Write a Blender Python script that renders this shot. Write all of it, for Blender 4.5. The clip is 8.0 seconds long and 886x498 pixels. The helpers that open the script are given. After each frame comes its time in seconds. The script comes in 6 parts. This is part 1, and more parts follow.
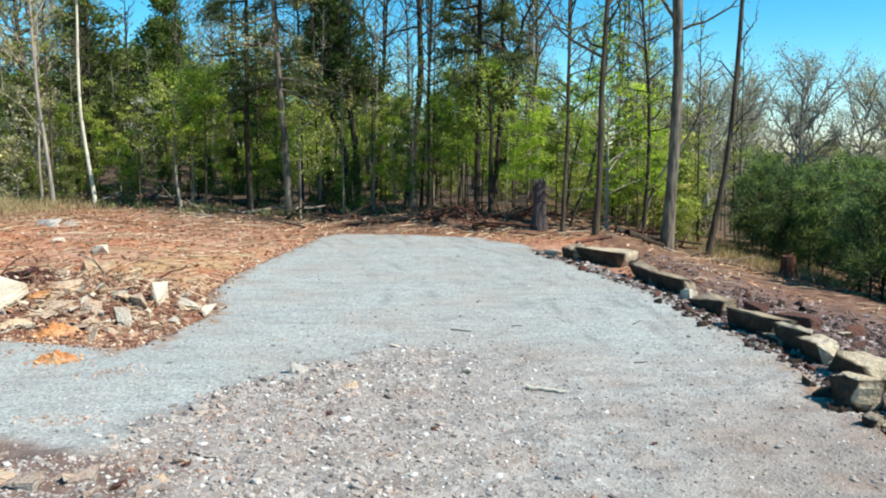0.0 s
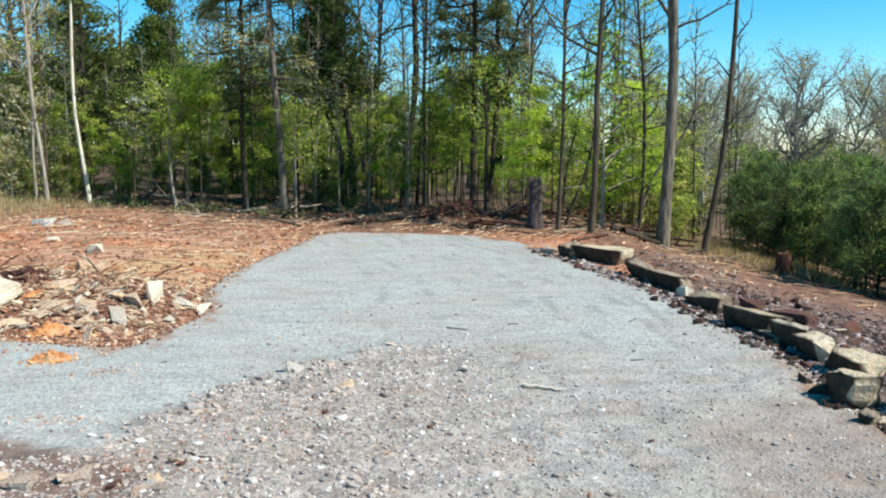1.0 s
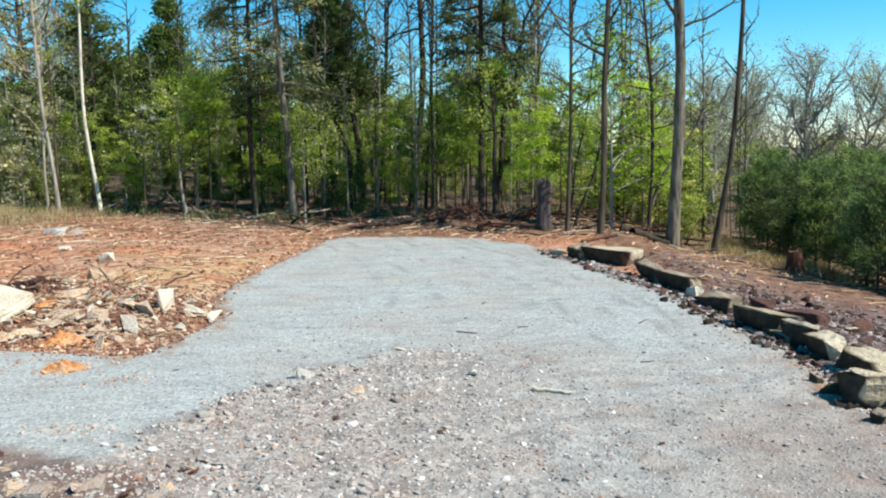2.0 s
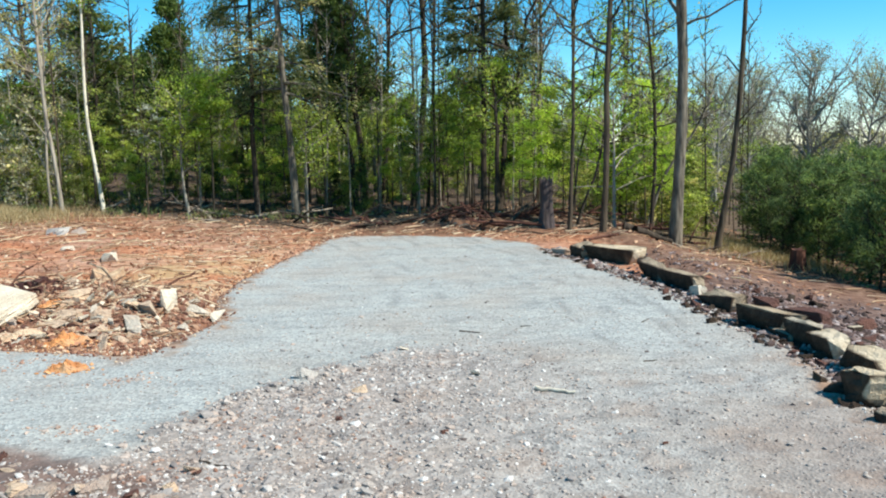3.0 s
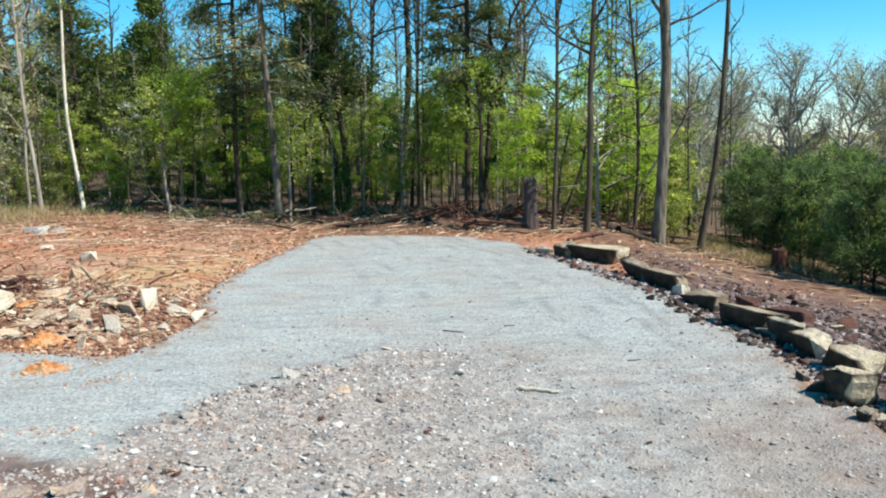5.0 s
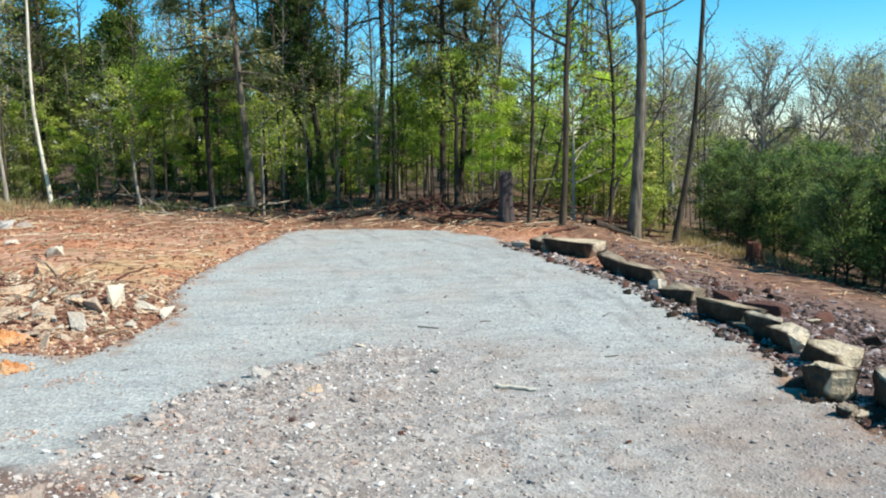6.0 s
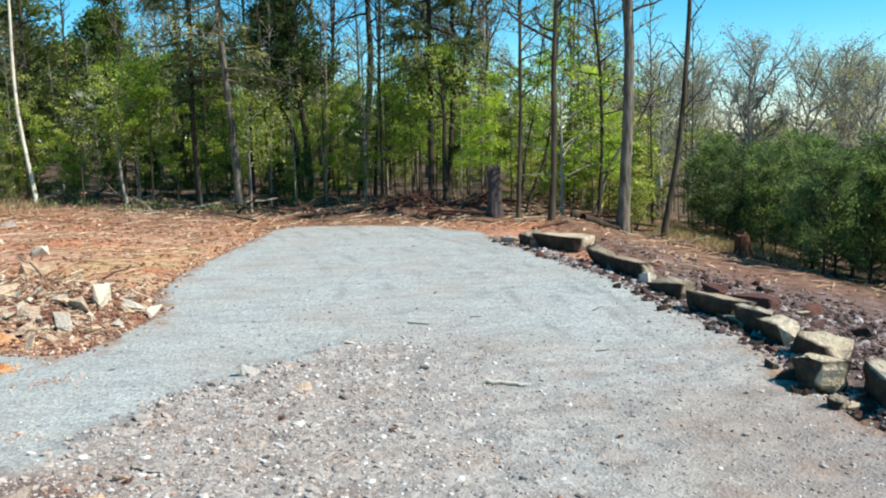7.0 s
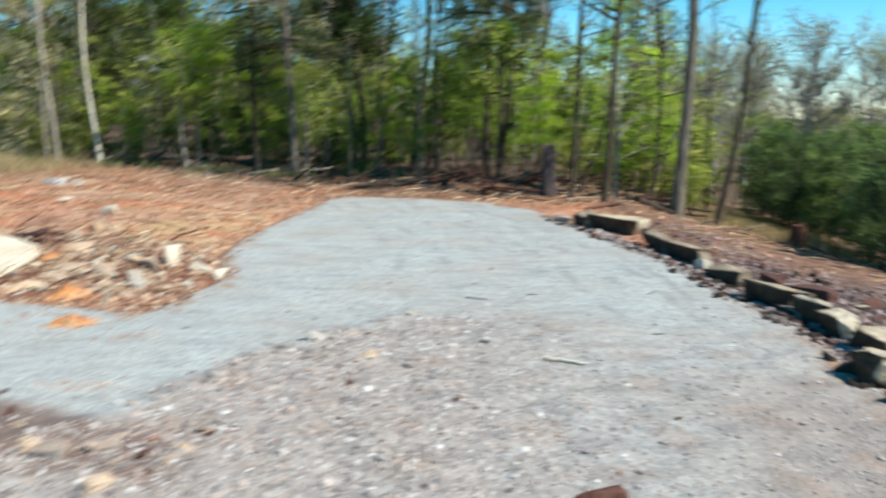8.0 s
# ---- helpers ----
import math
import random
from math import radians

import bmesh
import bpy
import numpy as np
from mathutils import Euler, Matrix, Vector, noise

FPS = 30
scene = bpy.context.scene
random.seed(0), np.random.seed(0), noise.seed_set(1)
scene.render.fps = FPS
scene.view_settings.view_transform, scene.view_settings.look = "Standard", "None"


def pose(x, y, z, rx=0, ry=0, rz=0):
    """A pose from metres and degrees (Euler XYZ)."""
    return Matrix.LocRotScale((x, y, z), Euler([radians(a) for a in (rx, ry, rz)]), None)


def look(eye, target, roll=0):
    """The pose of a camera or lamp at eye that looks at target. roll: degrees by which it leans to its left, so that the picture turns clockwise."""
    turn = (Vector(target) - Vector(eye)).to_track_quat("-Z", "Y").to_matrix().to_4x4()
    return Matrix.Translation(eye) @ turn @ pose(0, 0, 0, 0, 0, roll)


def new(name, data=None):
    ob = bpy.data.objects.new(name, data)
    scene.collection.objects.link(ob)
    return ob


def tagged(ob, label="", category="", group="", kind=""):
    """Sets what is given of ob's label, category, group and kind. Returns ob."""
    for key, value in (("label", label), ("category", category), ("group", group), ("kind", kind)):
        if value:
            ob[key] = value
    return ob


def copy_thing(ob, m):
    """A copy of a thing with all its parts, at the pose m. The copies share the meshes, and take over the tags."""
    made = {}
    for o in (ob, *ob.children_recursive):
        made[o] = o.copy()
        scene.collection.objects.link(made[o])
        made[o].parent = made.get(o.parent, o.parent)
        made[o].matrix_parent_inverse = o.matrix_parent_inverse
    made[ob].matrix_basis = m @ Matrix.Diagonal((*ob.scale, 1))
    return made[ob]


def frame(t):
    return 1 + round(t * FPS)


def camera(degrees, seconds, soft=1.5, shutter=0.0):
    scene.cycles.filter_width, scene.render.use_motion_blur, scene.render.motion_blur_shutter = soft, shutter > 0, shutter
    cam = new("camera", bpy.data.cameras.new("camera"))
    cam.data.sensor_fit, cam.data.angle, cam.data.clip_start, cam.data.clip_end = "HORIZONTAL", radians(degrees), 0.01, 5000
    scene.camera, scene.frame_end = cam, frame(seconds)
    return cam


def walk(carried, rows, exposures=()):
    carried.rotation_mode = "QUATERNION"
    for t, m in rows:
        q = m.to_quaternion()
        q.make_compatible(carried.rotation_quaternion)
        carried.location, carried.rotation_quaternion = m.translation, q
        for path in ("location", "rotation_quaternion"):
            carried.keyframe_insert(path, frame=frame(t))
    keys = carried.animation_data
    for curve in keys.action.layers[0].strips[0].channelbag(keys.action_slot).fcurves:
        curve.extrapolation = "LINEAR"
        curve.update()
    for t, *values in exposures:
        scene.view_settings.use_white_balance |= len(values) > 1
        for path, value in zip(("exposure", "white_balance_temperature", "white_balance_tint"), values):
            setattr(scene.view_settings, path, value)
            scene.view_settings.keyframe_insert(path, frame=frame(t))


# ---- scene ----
import itertools

# ---------------------------------------------------------------- camera
cam = camera(56.8, 8.0, soft=2.0, shutter=0.5)
# seconds, place, yaw, pitch, roll
PATH = [
    (0.0, 0.000, 0.000, 1.620, 0.00, -7.00, 0.00),
    (0.5, 0.007, 0.011, 1.619, -0.08, -7.22, 0.22),
    (1.0, 0.001, 0.014, 1.614, -0.29, -7.10, 0.12),
    (1.5, 0.011, 0.004, 1.618, -0.17, -6.47, 0.57),
    (1.7, 0.015, 0.002, 1.625, 0.14, -6.73, 0.82),
    (2.8, 0.016, 0.009, 1.641, 0.60, -7.07, 1.24),
    (3.0, 0.015, 0.007, 1.642, 0.60, -7.05, 1.26),
    (3.5, 0.017, 0.002, 1.637, 0.48, -7.24, 1.37),
    (4.0, 0.013, -0.009, 1.639, 0.53, -7.30, 1.38),
    (4.5, 0.019, 0.001, 1.633, 0.21, -7.08, 1.49),
    (4.7, 0.017, 0.010, 1.632, 0.00, -7.06, 1.40),
    (5.8, 0.022, 0.165, 1.624, -2.20, -7.41, 0.52),
    (6.0, 0.025, 0.175, 1.628, -2.25, -7.59, 0.96),
    (6.5, 0.030, 0.201, 1.620, -2.66, -7.63, 1.41),
    (7.0, 0.025, 0.213, 1.618, -3.02, -7.88, 1.40),
    (7.5, 0.011, 0.213, 1.612, -3.04, -8.41, 1.43),
    (7.7, -0.020, 0.190, 1.620, -2.62, -8.78, 1.12),
    (7.9, -0.045, 0.170, 1.612, -1.68, -9.02, 0.63),
    (8.0, -0.135, 0.070, 1.660, 0.04, -9.68, -0.78),
]
walk(cam, [(t, pose(x, y, z, 90 + p, 0, w) @ pose(0, 0, 0, 0, 0, -r)) for t, x, y, z, w, p, r in PATH],
     exposures=[(0.0, 0.49, 6480, 6), (8.0, 0.49, 6480, 6)])

# ---------------------------------------------------------------- light
SUN_TO = Vector((0.82, -0.40, 1.04)).normalized()
world = bpy.data.worlds.new("sky")
scene.world = world
world.use_nodes = True
wn = world.node_tree.nodes
sky = wn.new("ShaderNodeTexSky")
sky.sky_type = "NISHITA"
sky.sun_disc = False
sky.sun_elevation = math.asin(SUN_TO.z)
sky.sun_rotation = math.atan2(SUN_TO.x, SUN_TO.y)
sky.altitude = 200
sky.air_density, sky.dust_density, sky.ozone_density = 0.8, 0.0, 4.0
wn["Background"].inputs["Strength"].default_value = 0.135
vivid = wn.new("ShaderNodeHueSaturation")
vivid.inputs["Hue"].default_value = 0.478
vivid.inputs["Saturation"].default_value = 1.36
world.node_tree.links.new(sky.outputs[0], vivid.inputs["Color"])
world.node_tree.links.new(vivid.outputs[0], wn["Background"].inputs["Color"])
sun_data = bpy.data.lights.new("sun", "SUN")
sun_data.energy, sun_data.angle, sun_data.color = 5.5, radians(0.53), (0.98, 0.94, 0.85)
sun = new("sun", sun_data)
sun.matrix_world = look((30, 10, 40), Vector((30, 10, 40)) - SUN_TO)


# ---------------------------------------------------------------- materials
def material(name, rough=0.9):
    mat = bpy.data.materials.new(name)
    mat.use_nodes = True
    nt = mat.node_tree
    bsdf = nt.nodes["Principled BSDF"]
    bsdf.inputs["Roughness"].default_value = rough
    bsdf.inputs["Specular IOR Level"].default_value = 0.25
    return mat, nt, bsdf


def noise_node(nt, scale, detail=4.0, stretch=(1, 1, 1), rough=0.55):
    tc = nt.nodes.new("ShaderNodeTexCoord")
    mp = nt.nodes.new("ShaderNodeMapping")
    mp.inputs["Scale"].default_value = stretch
    tx = nt.nodes.new("ShaderNodeTexNoise")
    tx.inputs["Scale"].default_value = scale
    tx.inputs["Detail"].default_value = detail
    tx.inputs["Roughness"].default_value = rough
    nt.links.new(tc.outputs["Object"], mp.inputs[0])
    nt.links.new(mp.outputs[0], tx.inputs["Vector"])
    return tx.outputs["Fac"]


def cells_node(nt, scale, out="Color"):
    tc = nt.nodes.new("ShaderNodeTexCoord")
    tx = nt.nodes.new("ShaderNodeTexVoronoi")
    tx.inputs["Scale"].default_value = scale
    nt.links.new(tc.outputs["Object"], tx.inputs["Vector"])
    return tx.outputs[out]


def ramp(nt, fac, stops):
    r = nt.nodes.new("ShaderNodeValToRGB")
    els = r.color_ramp.elements
    while len(els) < len(stops):
        els.new(0.5)
    for e, (p, c) in zip(els, stops):
        e.position, e.color = p, (*c, 1)
    nt.links.new(fac, r.inputs[0])
    return r.outputs[0]


def mix(nt, fac, a, b, mode="MIX"):
    m = nt.nodes.new("ShaderNodeMix")
    m.data_type, m.blend_type = "RGBA", mode
    for sock, v in ((m.inputs[0], fac), (m.inputs[6], a), (m.inputs[7], b)):
        if isinstance(v, (int, float)):
            sock.default_value = v
        elif isinstance(v, tuple):
            sock.default_value = (*v, 1)
        else:
            nt.links.new(v, sock)
    return m.outputs[2]


def bump(nt, bsdf, heights, distance=0.01):
    last = None
    for h, s in heights:
        b = nt.nodes.new("ShaderNodeBump")
        b.inputs["Strength"].default_value = s
        b.inputs["Distance"].default_value = distance
        nt.links.new(h, b.inputs["Height"])
        if last:
            nt.links.new(last, b.inputs["Normal"])
        last = b.outputs[0]
    nt.links.new(last, bsdf.inputs["Normal"])


def attribute(nt, name):
    a = nt.nodes.new("ShaderNodeAttribute")
    a.attribute_name = name
    return a.outputs["Fac"]


def island(nt):
    return nt.nodes.new("ShaderNodeNewGeometry").outputs["Random Per Island"]


def per_object(nt):
    return nt.nodes.new("ShaderNodeObjectInfo").outputs["Random"]


def gravel_material():
    mat, nt, bsdf = material("crushed_gravel")
    fine = cells_node(nt, 55)
    fine_v = nt.nodes.new("ShaderNodeRGBToBW")
    nt.links.new(fine, fine_v.inputs[0])
    grain = ramp(nt, fine_v.outputs[0], [(0.15, (0.25, 0.255, 0.25)), (0.5, (0.345, 0.352, 0.342)), (0.85, (0.45, 0.452, 0.43))])
    big = cells_node(nt, 24)
    big_v = nt.nodes.new("ShaderNodeRGBToBW")
    nt.links.new(big, big_v.inputs[0])
    coarse = ramp(nt, big_v.outputs[0], [(0.15, (0.20, 0.172, 0.158)), (0.4, (0.28, 0.246, 0.228)), (0.62, (0.335, 0.288, 0.264)), (0.9, (0.43, 0.392, 0.366))])
    patch = noise_node(nt, 0.9, 5)
    dirt = ramp(nt, patch, [(0.42, (0.0, 0.0, 0.0)), (0.66, (0.75, 0.75, 0.75))])
    col = mix(nt, attribute(nt, "coarse"), grain, coarse)
    col = mix(nt, dirt, col, mix(nt, 0.5, col, (0.34, 0.27, 0.22)))
    col = mix(nt, attribute(nt, "soil"), col, ramp(nt, noise_node(nt, 9, 5), [(0.3, (0.17, 0.095, 0.06)), (0.7, (0.36, 0.22, 0.14))]))
    col = mix(nt, attribute(nt, "dug"), col, ramp(nt, noise_node(nt, 12, 5), [(0.3, (0.09, 0.055, 0.045)), (0.7, (0.22, 0.14, 0.115))]))
    tracks = noise_node(nt, 1.4, 3, (0.25, 2.2, 1))
    col = mix(nt, 0.35, col, ramp(nt, tracks, [(0.3, (0.82, 0.83, 0.84)), (0.7, (1.0, 1.0, 1.0))]), "MULTIPLY")
    col = mix(nt, attribute(nt, "rut"), col, mix(nt, 1.0, col, (0.74, 0.74, 0.75), "MULTIPLY"))
    blot = noise_node(nt, 3.2, 6, (0.6, 1.6, 1), 0.65)
    col = mix(nt, 0.7, col, ramp(nt, blot, [(0.34, (0.74, 0.75, 0.77)), (0.52, (1.0, 1.0, 1.0)), (0.7, (1.1, 1.1, 1.09))]), "MULTIPLY")
    nt.links.new(col, bsdf.inputs["Base Color"])
    bump(nt, bsdf, [(cells_node(nt, 55, "Distance"), 0.5), (noise_node(nt, 18, 6), 0.6)], 0.012)
    return mat


def soil_material():
    mat, nt, bsdf = material("forest_soil", 0.95)
    n1, n2, n3 = noise_node(nt, 0.8, 6), noise_node(nt, 7, 6), noise_node(nt, 40, 4)
    red = ramp(nt, n2, [(0.22, (0.19, 0.070, 0.038)), (0.42, (0.40, 0.155, 0.080)), (0.6, (0.54, 0.25, 0.135)), (0.78, (0.66, 0.41, 0.255))])
    patches = noise_node(nt, 0.55, 5, (0.55, 1.3, 1))
    red = mix(nt, ramp(nt, patches, [(0.44, (0, 0, 0)), (0.60, (0.75, 0.75, 0.75))]), red, ramp(nt, n2, [(0.25, (0.27, 0.135, 0.09)), (0.5, (0.50, 0.285, 0.20)), (0.75, (0.66, 0.48, 0.37))]))
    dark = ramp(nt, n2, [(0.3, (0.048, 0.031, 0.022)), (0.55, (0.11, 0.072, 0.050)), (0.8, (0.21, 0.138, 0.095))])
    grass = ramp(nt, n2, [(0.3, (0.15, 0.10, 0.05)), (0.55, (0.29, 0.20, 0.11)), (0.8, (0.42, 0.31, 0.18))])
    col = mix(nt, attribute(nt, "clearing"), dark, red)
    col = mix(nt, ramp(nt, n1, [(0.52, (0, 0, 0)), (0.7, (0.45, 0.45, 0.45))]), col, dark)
    col = mix(nt, attribute(nt, "dry_grass"), col, grass)
    straw = ramp(nt, n2, [(0.3, (0.36, 0.21, 0.10)), (0.55, (0.56, 0.38, 0.20)), (0.75, (0.70, 0.54, 0.34))])
    col = mix(nt, attribute(nt, "straw"), col, straw)
    dug = ramp(nt, n2, [(0.3, (0.060, 0.040, 0.038)), (0.5, (0.14, 0.096, 0.089)), (0.7, (0.28, 0.205, 0.19))])
    col = mix(nt, attribute(nt, "dug_bank"), col, dug)
    col = mix(nt, attribute(nt, "pile"), col, ramp(nt, n2, [(0.3, (0.075, 0.030, 0.022)), (0.5, (0.17, 0.072, 0.048)), (0.7, (0.34, 0.175, 0.11))]))
    col = mix(nt, 0.5, col, ramp(nt, n3, [(0.3, (0.55, 0.55, 0.55)), (0.7, (1, 1, 1))]), "MULTIPLY")
    nt.links.new(col, bsdf.inputs["Base Color"])
    bump(nt, bsdf, [(n2, 0.8), (n3, 0.5)], 0.05)
    return mat


def rock_material(name, stops, warm, stain=0.5, sunlit=()):
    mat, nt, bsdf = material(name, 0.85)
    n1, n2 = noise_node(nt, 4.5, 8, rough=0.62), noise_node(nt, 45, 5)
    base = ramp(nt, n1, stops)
    # sunlight put into the colour: upward and end faces take the paler ramp
    if sunlit:
        base = mix(nt, ramp(nt, mix(nt, 0.5, attribute(nt, "split"), noise_node(nt, 7, 6)), [(0.40, (0, 0, 0)), (0.64, (1, 1, 1))]), base, ramp(nt, n1, sunlit))
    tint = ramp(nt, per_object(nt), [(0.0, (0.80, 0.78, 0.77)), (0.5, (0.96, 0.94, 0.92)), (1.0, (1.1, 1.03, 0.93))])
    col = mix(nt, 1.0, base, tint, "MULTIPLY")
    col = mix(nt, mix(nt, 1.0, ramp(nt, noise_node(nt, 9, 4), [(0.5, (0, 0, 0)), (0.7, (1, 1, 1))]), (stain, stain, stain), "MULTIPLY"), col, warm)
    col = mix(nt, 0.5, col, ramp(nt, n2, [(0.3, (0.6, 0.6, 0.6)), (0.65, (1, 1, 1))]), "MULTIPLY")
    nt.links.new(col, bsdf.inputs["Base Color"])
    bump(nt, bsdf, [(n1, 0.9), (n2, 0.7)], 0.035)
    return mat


def bark_material(name, dark, light, relief=0.03):
    mat, nt, bsdf = material(name, 0.95)
    n1 = noise_node(nt, 14, 6, (1, 1, 0.18))
    n2 = noise_node(nt, 1.6, 4)
    col = ramp(nt, n1, [(0.3, dark), (0.7, light)])
    col = mix(nt, 0.5, col, ramp(nt, n2, [(0.3, (0.6, 0.62, 0.58)), (0.7, (1, 1, 1))]), "MULTIPLY")
    nt.links.new(col, bsdf.inputs["Base Color"])
    bump(nt, bsdf, [(n1, 0.9)], relief)
    return mat


def leaf_material(name, stops, through_light=0.35):
    mat, nt, bsdf = material(name, 0.75)
    bsdf.inputs["Specular IOR Level"].default_value = 0.12
    col = ramp(nt, island(nt), stops)
    shade = ramp(nt, per_object(nt), [(0.0, (0.50, 0.54, 0.58)), (0.5, (1.0, 1.0, 0.95)), (1.0, (1.4, 1.34, 1.15))])
    col = mix(nt, 1.0, col, shade, "MULTIPLY")
    nt.links.new(col, bsdf.inputs["Base Color"])
    tr = nt.nodes.new("ShaderNodeBsdfTranslucent")
    nt.links.new(mix(nt, 1.0, col, (1.35, 1.32, 0.72), "MULTIPLY"), tr.inputs["Color"])
    mx = nt.nodes.new("ShaderNodeMixShader")
    mx.inputs[0].default_value = through_light
    nt.links.new(bsdf.outputs[0], mx.inputs[1])
    nt.links.new(tr.outputs[0], mx.inputs[2])
    nt.links.new(mx.outputs[0], nt.nodes["Material Output"].inputs["Surface"])
    return mat


def island_material(name, stops):
    mat, nt, bsdf = material(name, 0.9)
    col = ramp(nt, island(nt), stops)
    n = noise_node(nt, 60, 4)
    col = mix(nt, 0.6, col, ramp(nt, n, [(0.3, (0.65, 0.65, 0.65)), (0.7, (1, 1, 1))]), "MULTIPLY")
    nt.links.new(col, bsdf.inputs["Base Color"])
    bump(nt, bsdf, [(n, 0.5)], 0.01)
    return mat


M_GRAVEL = gravel_material()
M_SOIL = soil_material()
# both sandstones: near-black stops paint shaded sides, the last ramp sunlit faces
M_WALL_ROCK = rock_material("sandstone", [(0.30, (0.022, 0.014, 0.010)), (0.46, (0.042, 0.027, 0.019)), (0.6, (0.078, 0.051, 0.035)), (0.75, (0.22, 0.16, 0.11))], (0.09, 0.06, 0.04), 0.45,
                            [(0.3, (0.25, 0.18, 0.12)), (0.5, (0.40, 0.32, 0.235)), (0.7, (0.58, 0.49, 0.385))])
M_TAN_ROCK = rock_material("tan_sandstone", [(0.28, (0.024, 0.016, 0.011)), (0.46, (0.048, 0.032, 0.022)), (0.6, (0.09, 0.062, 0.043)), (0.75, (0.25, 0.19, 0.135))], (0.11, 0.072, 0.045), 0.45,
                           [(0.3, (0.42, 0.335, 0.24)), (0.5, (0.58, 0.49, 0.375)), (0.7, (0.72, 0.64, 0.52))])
M_GREY_ROCK = rock_material("grey_limestone", [(0.25, (0.30, 0.27, 0.26)), (0.5, (0.44, 0.41, 0.39)), (0.75, (0.58, 0.55, 0.52))], (0.34, 0.26, 0.22), 0.4)
M_RED_ROCK = rock_material("red_sandstone", [(0.3, (0.085, 0.038, 0.030)), (0.6, (0.17, 0.08, 0.062)), (0.8, (0.28, 0.16, 0.12))], (0.12, 0.07, 0.05))
M_DARK_CLOD = rock_material("dark_red_clod", [(0.3, (0.045, 0.018, 0.016)), (0.6, (0.11, 0.042, 0.034)), (0.8, (0.20, 0.09, 0.065))], (0.07, 0.03, 0.025))
M_PILE_ROCK = rock_material("pale_limestone", [(0.28, (0.38, 0.235, 0.155)), (0.5, (0.64, 0.485, 0.36)), (0.72, (0.82, 0.70, 0.57))], (0.42, 0.21, 0.11), 0.55)
M_WHITE_ROCK = rock_material("white_limestone", [(0.27, (0.48, 0.39, 0.30)), (0.5, (0.67, 0.59, 0.49)), (0.72, (0.82, 0.77, 0.69))], (0.48, 0.30, 0.19), 0.5)
M_CLAY = rock_material("orange_clay", [(0.28, (0.36, 0.13, 0.05)), (0.48, (0.60, 0.27, 0.11)), (0.62, (0.70, 0.40, 0.20)), (0.78, (0.74, 0.54, 0.36))], (0.40, 0.24, 0.16), 0.6)
M_PINK = rock_material("pinkish_clay", [(0.28, (0.34, 0.235, 0.18)), (0.5, (0.47, 0.36, 0.295)), (0.72, (0.58, 0.48, 0.415))], (0.40, 0.37, 0.34), 0.7)
M_STONES = island_material("gravel_stones", [(0.0, (0.13, 0.10, 0.092)), (0.14, (0.27, 0.235, 0.222)), (0.5, (0.375, 0.33, 0.302)), (0.75, (0.45, 0.345, 0.288)), (0.88, (0.48, 0.43, 0.40)), (1.0, (0.68, 0.64, 0.61))])
M_PINK_STONES = island_material("pinkish_stones", [(0.0, (0.26, 0.13, 0.09)), (0.4, (0.40, 0.25, 0.185)), (0.75, (0.48, 0.35, 0.285)), (1.0, (0.52, 0.43, 0.375))])
M_CLAY_CRUMBS = island_material("clay_crumbs", [(0.0, (0.34, 0.13, 0.055)), (0.45, (0.60, 0.27, 0.11)), (0.8, (0.70, 0.42, 0.22)), (1.0, (0.74, 0.55, 0.38))])
M_CRUMBS = island_material("rock_crumbs", [(0.0, (0.14, 0.065, 0.045)), (0.45, (0.25, 0.115, 0.075)), (0.75, (0.43, 0.27, 0.175)), (0.93, (0.56, 0.42, 0.30)), (1.0, (0.70, 0.60, 0.48))])
M_CLODS = island_material("soil_clods", [(0.0, (0.04, 0.029, 0.027)), (0.4, (0.115, 0.073, 0.064)), (0.72, (0.25, 0.172, 0.155)), (0.92, (0.39, 0.31, 0.295)), (1.0, (0.50, 0.43, 0.415))])
M_LITTER = island_material("dead_leaves", [(0.0, (0.24, 0.10, 0.06)), (0.3, (0.42, 0.20, 0.115)), (0.65, (0.52, 0.28, 0.165)), (1.0, (0.62, 0.40, 0.26))])
M_FIBRE = island_material("matted_fibres", [(0.0, (0.22, 0.11, 0.075)), (0.4, (0.40, 0.25, 0.16)), (0.75, (0.50, 0.36, 0.24)), (1.0, (0.68, 0.56, 0.39))])
M_CHIPS = island_material("wood_chips", [(0.0, (0.20, 0.11, 0.07)), (0.4, (0.42, 0.26, 0.15)), (1.0, (0.70, 0.55, 0.38))])
M_BARK = bark_material("grey_brown_bark", (0.036, 0.027, 0.019), (0.135, 0.10, 0.07))
M_BARK_DARK = bark_material("dark_pine_bark", (0.024, 0.018, 0.014), (0.085, 0.062, 0.046))
M_BARK_GREY = bark_material("grey_oak_bark", (0.036, 0.028, 0.022), (0.29, 0.24, 0.185))
M_BARK_FAR = bark_material("pale_grey_bark", (0.20, 0.165, 0.13), (0.46, 0.40, 0.33))
# far oaks' bark lightened to carry the distance haze in its colour
M_BARK_OAK = bark_material("hazed_grey_oak_bark", (0.22, 0.20, 0.19), (0.46, 0.42, 0.385))
M_BARK_PALE = bark_material("pale_smooth_bark", (0.52, 0.45, 0.35), (0.84, 0.77, 0.64), 0.01)
M_SNAG = bark_material("dark_weathered_snag", (0.034, 0.026, 0.026), (0.12, 0.092, 0.09))
M_STICK = bark_material("pale_dry_stick", (0.46, 0.39, 0.31), (0.80, 0.72, 0.60), 0.003)
M_DARK_PINE = leaf_material("dark_pine_needles", [(0.0, (0.033, 0.053, 0.029)), (0.5, (0.071, 0.097, 0.050)), (1.0, (0.165, 0.176, 0.099))], 0.4)
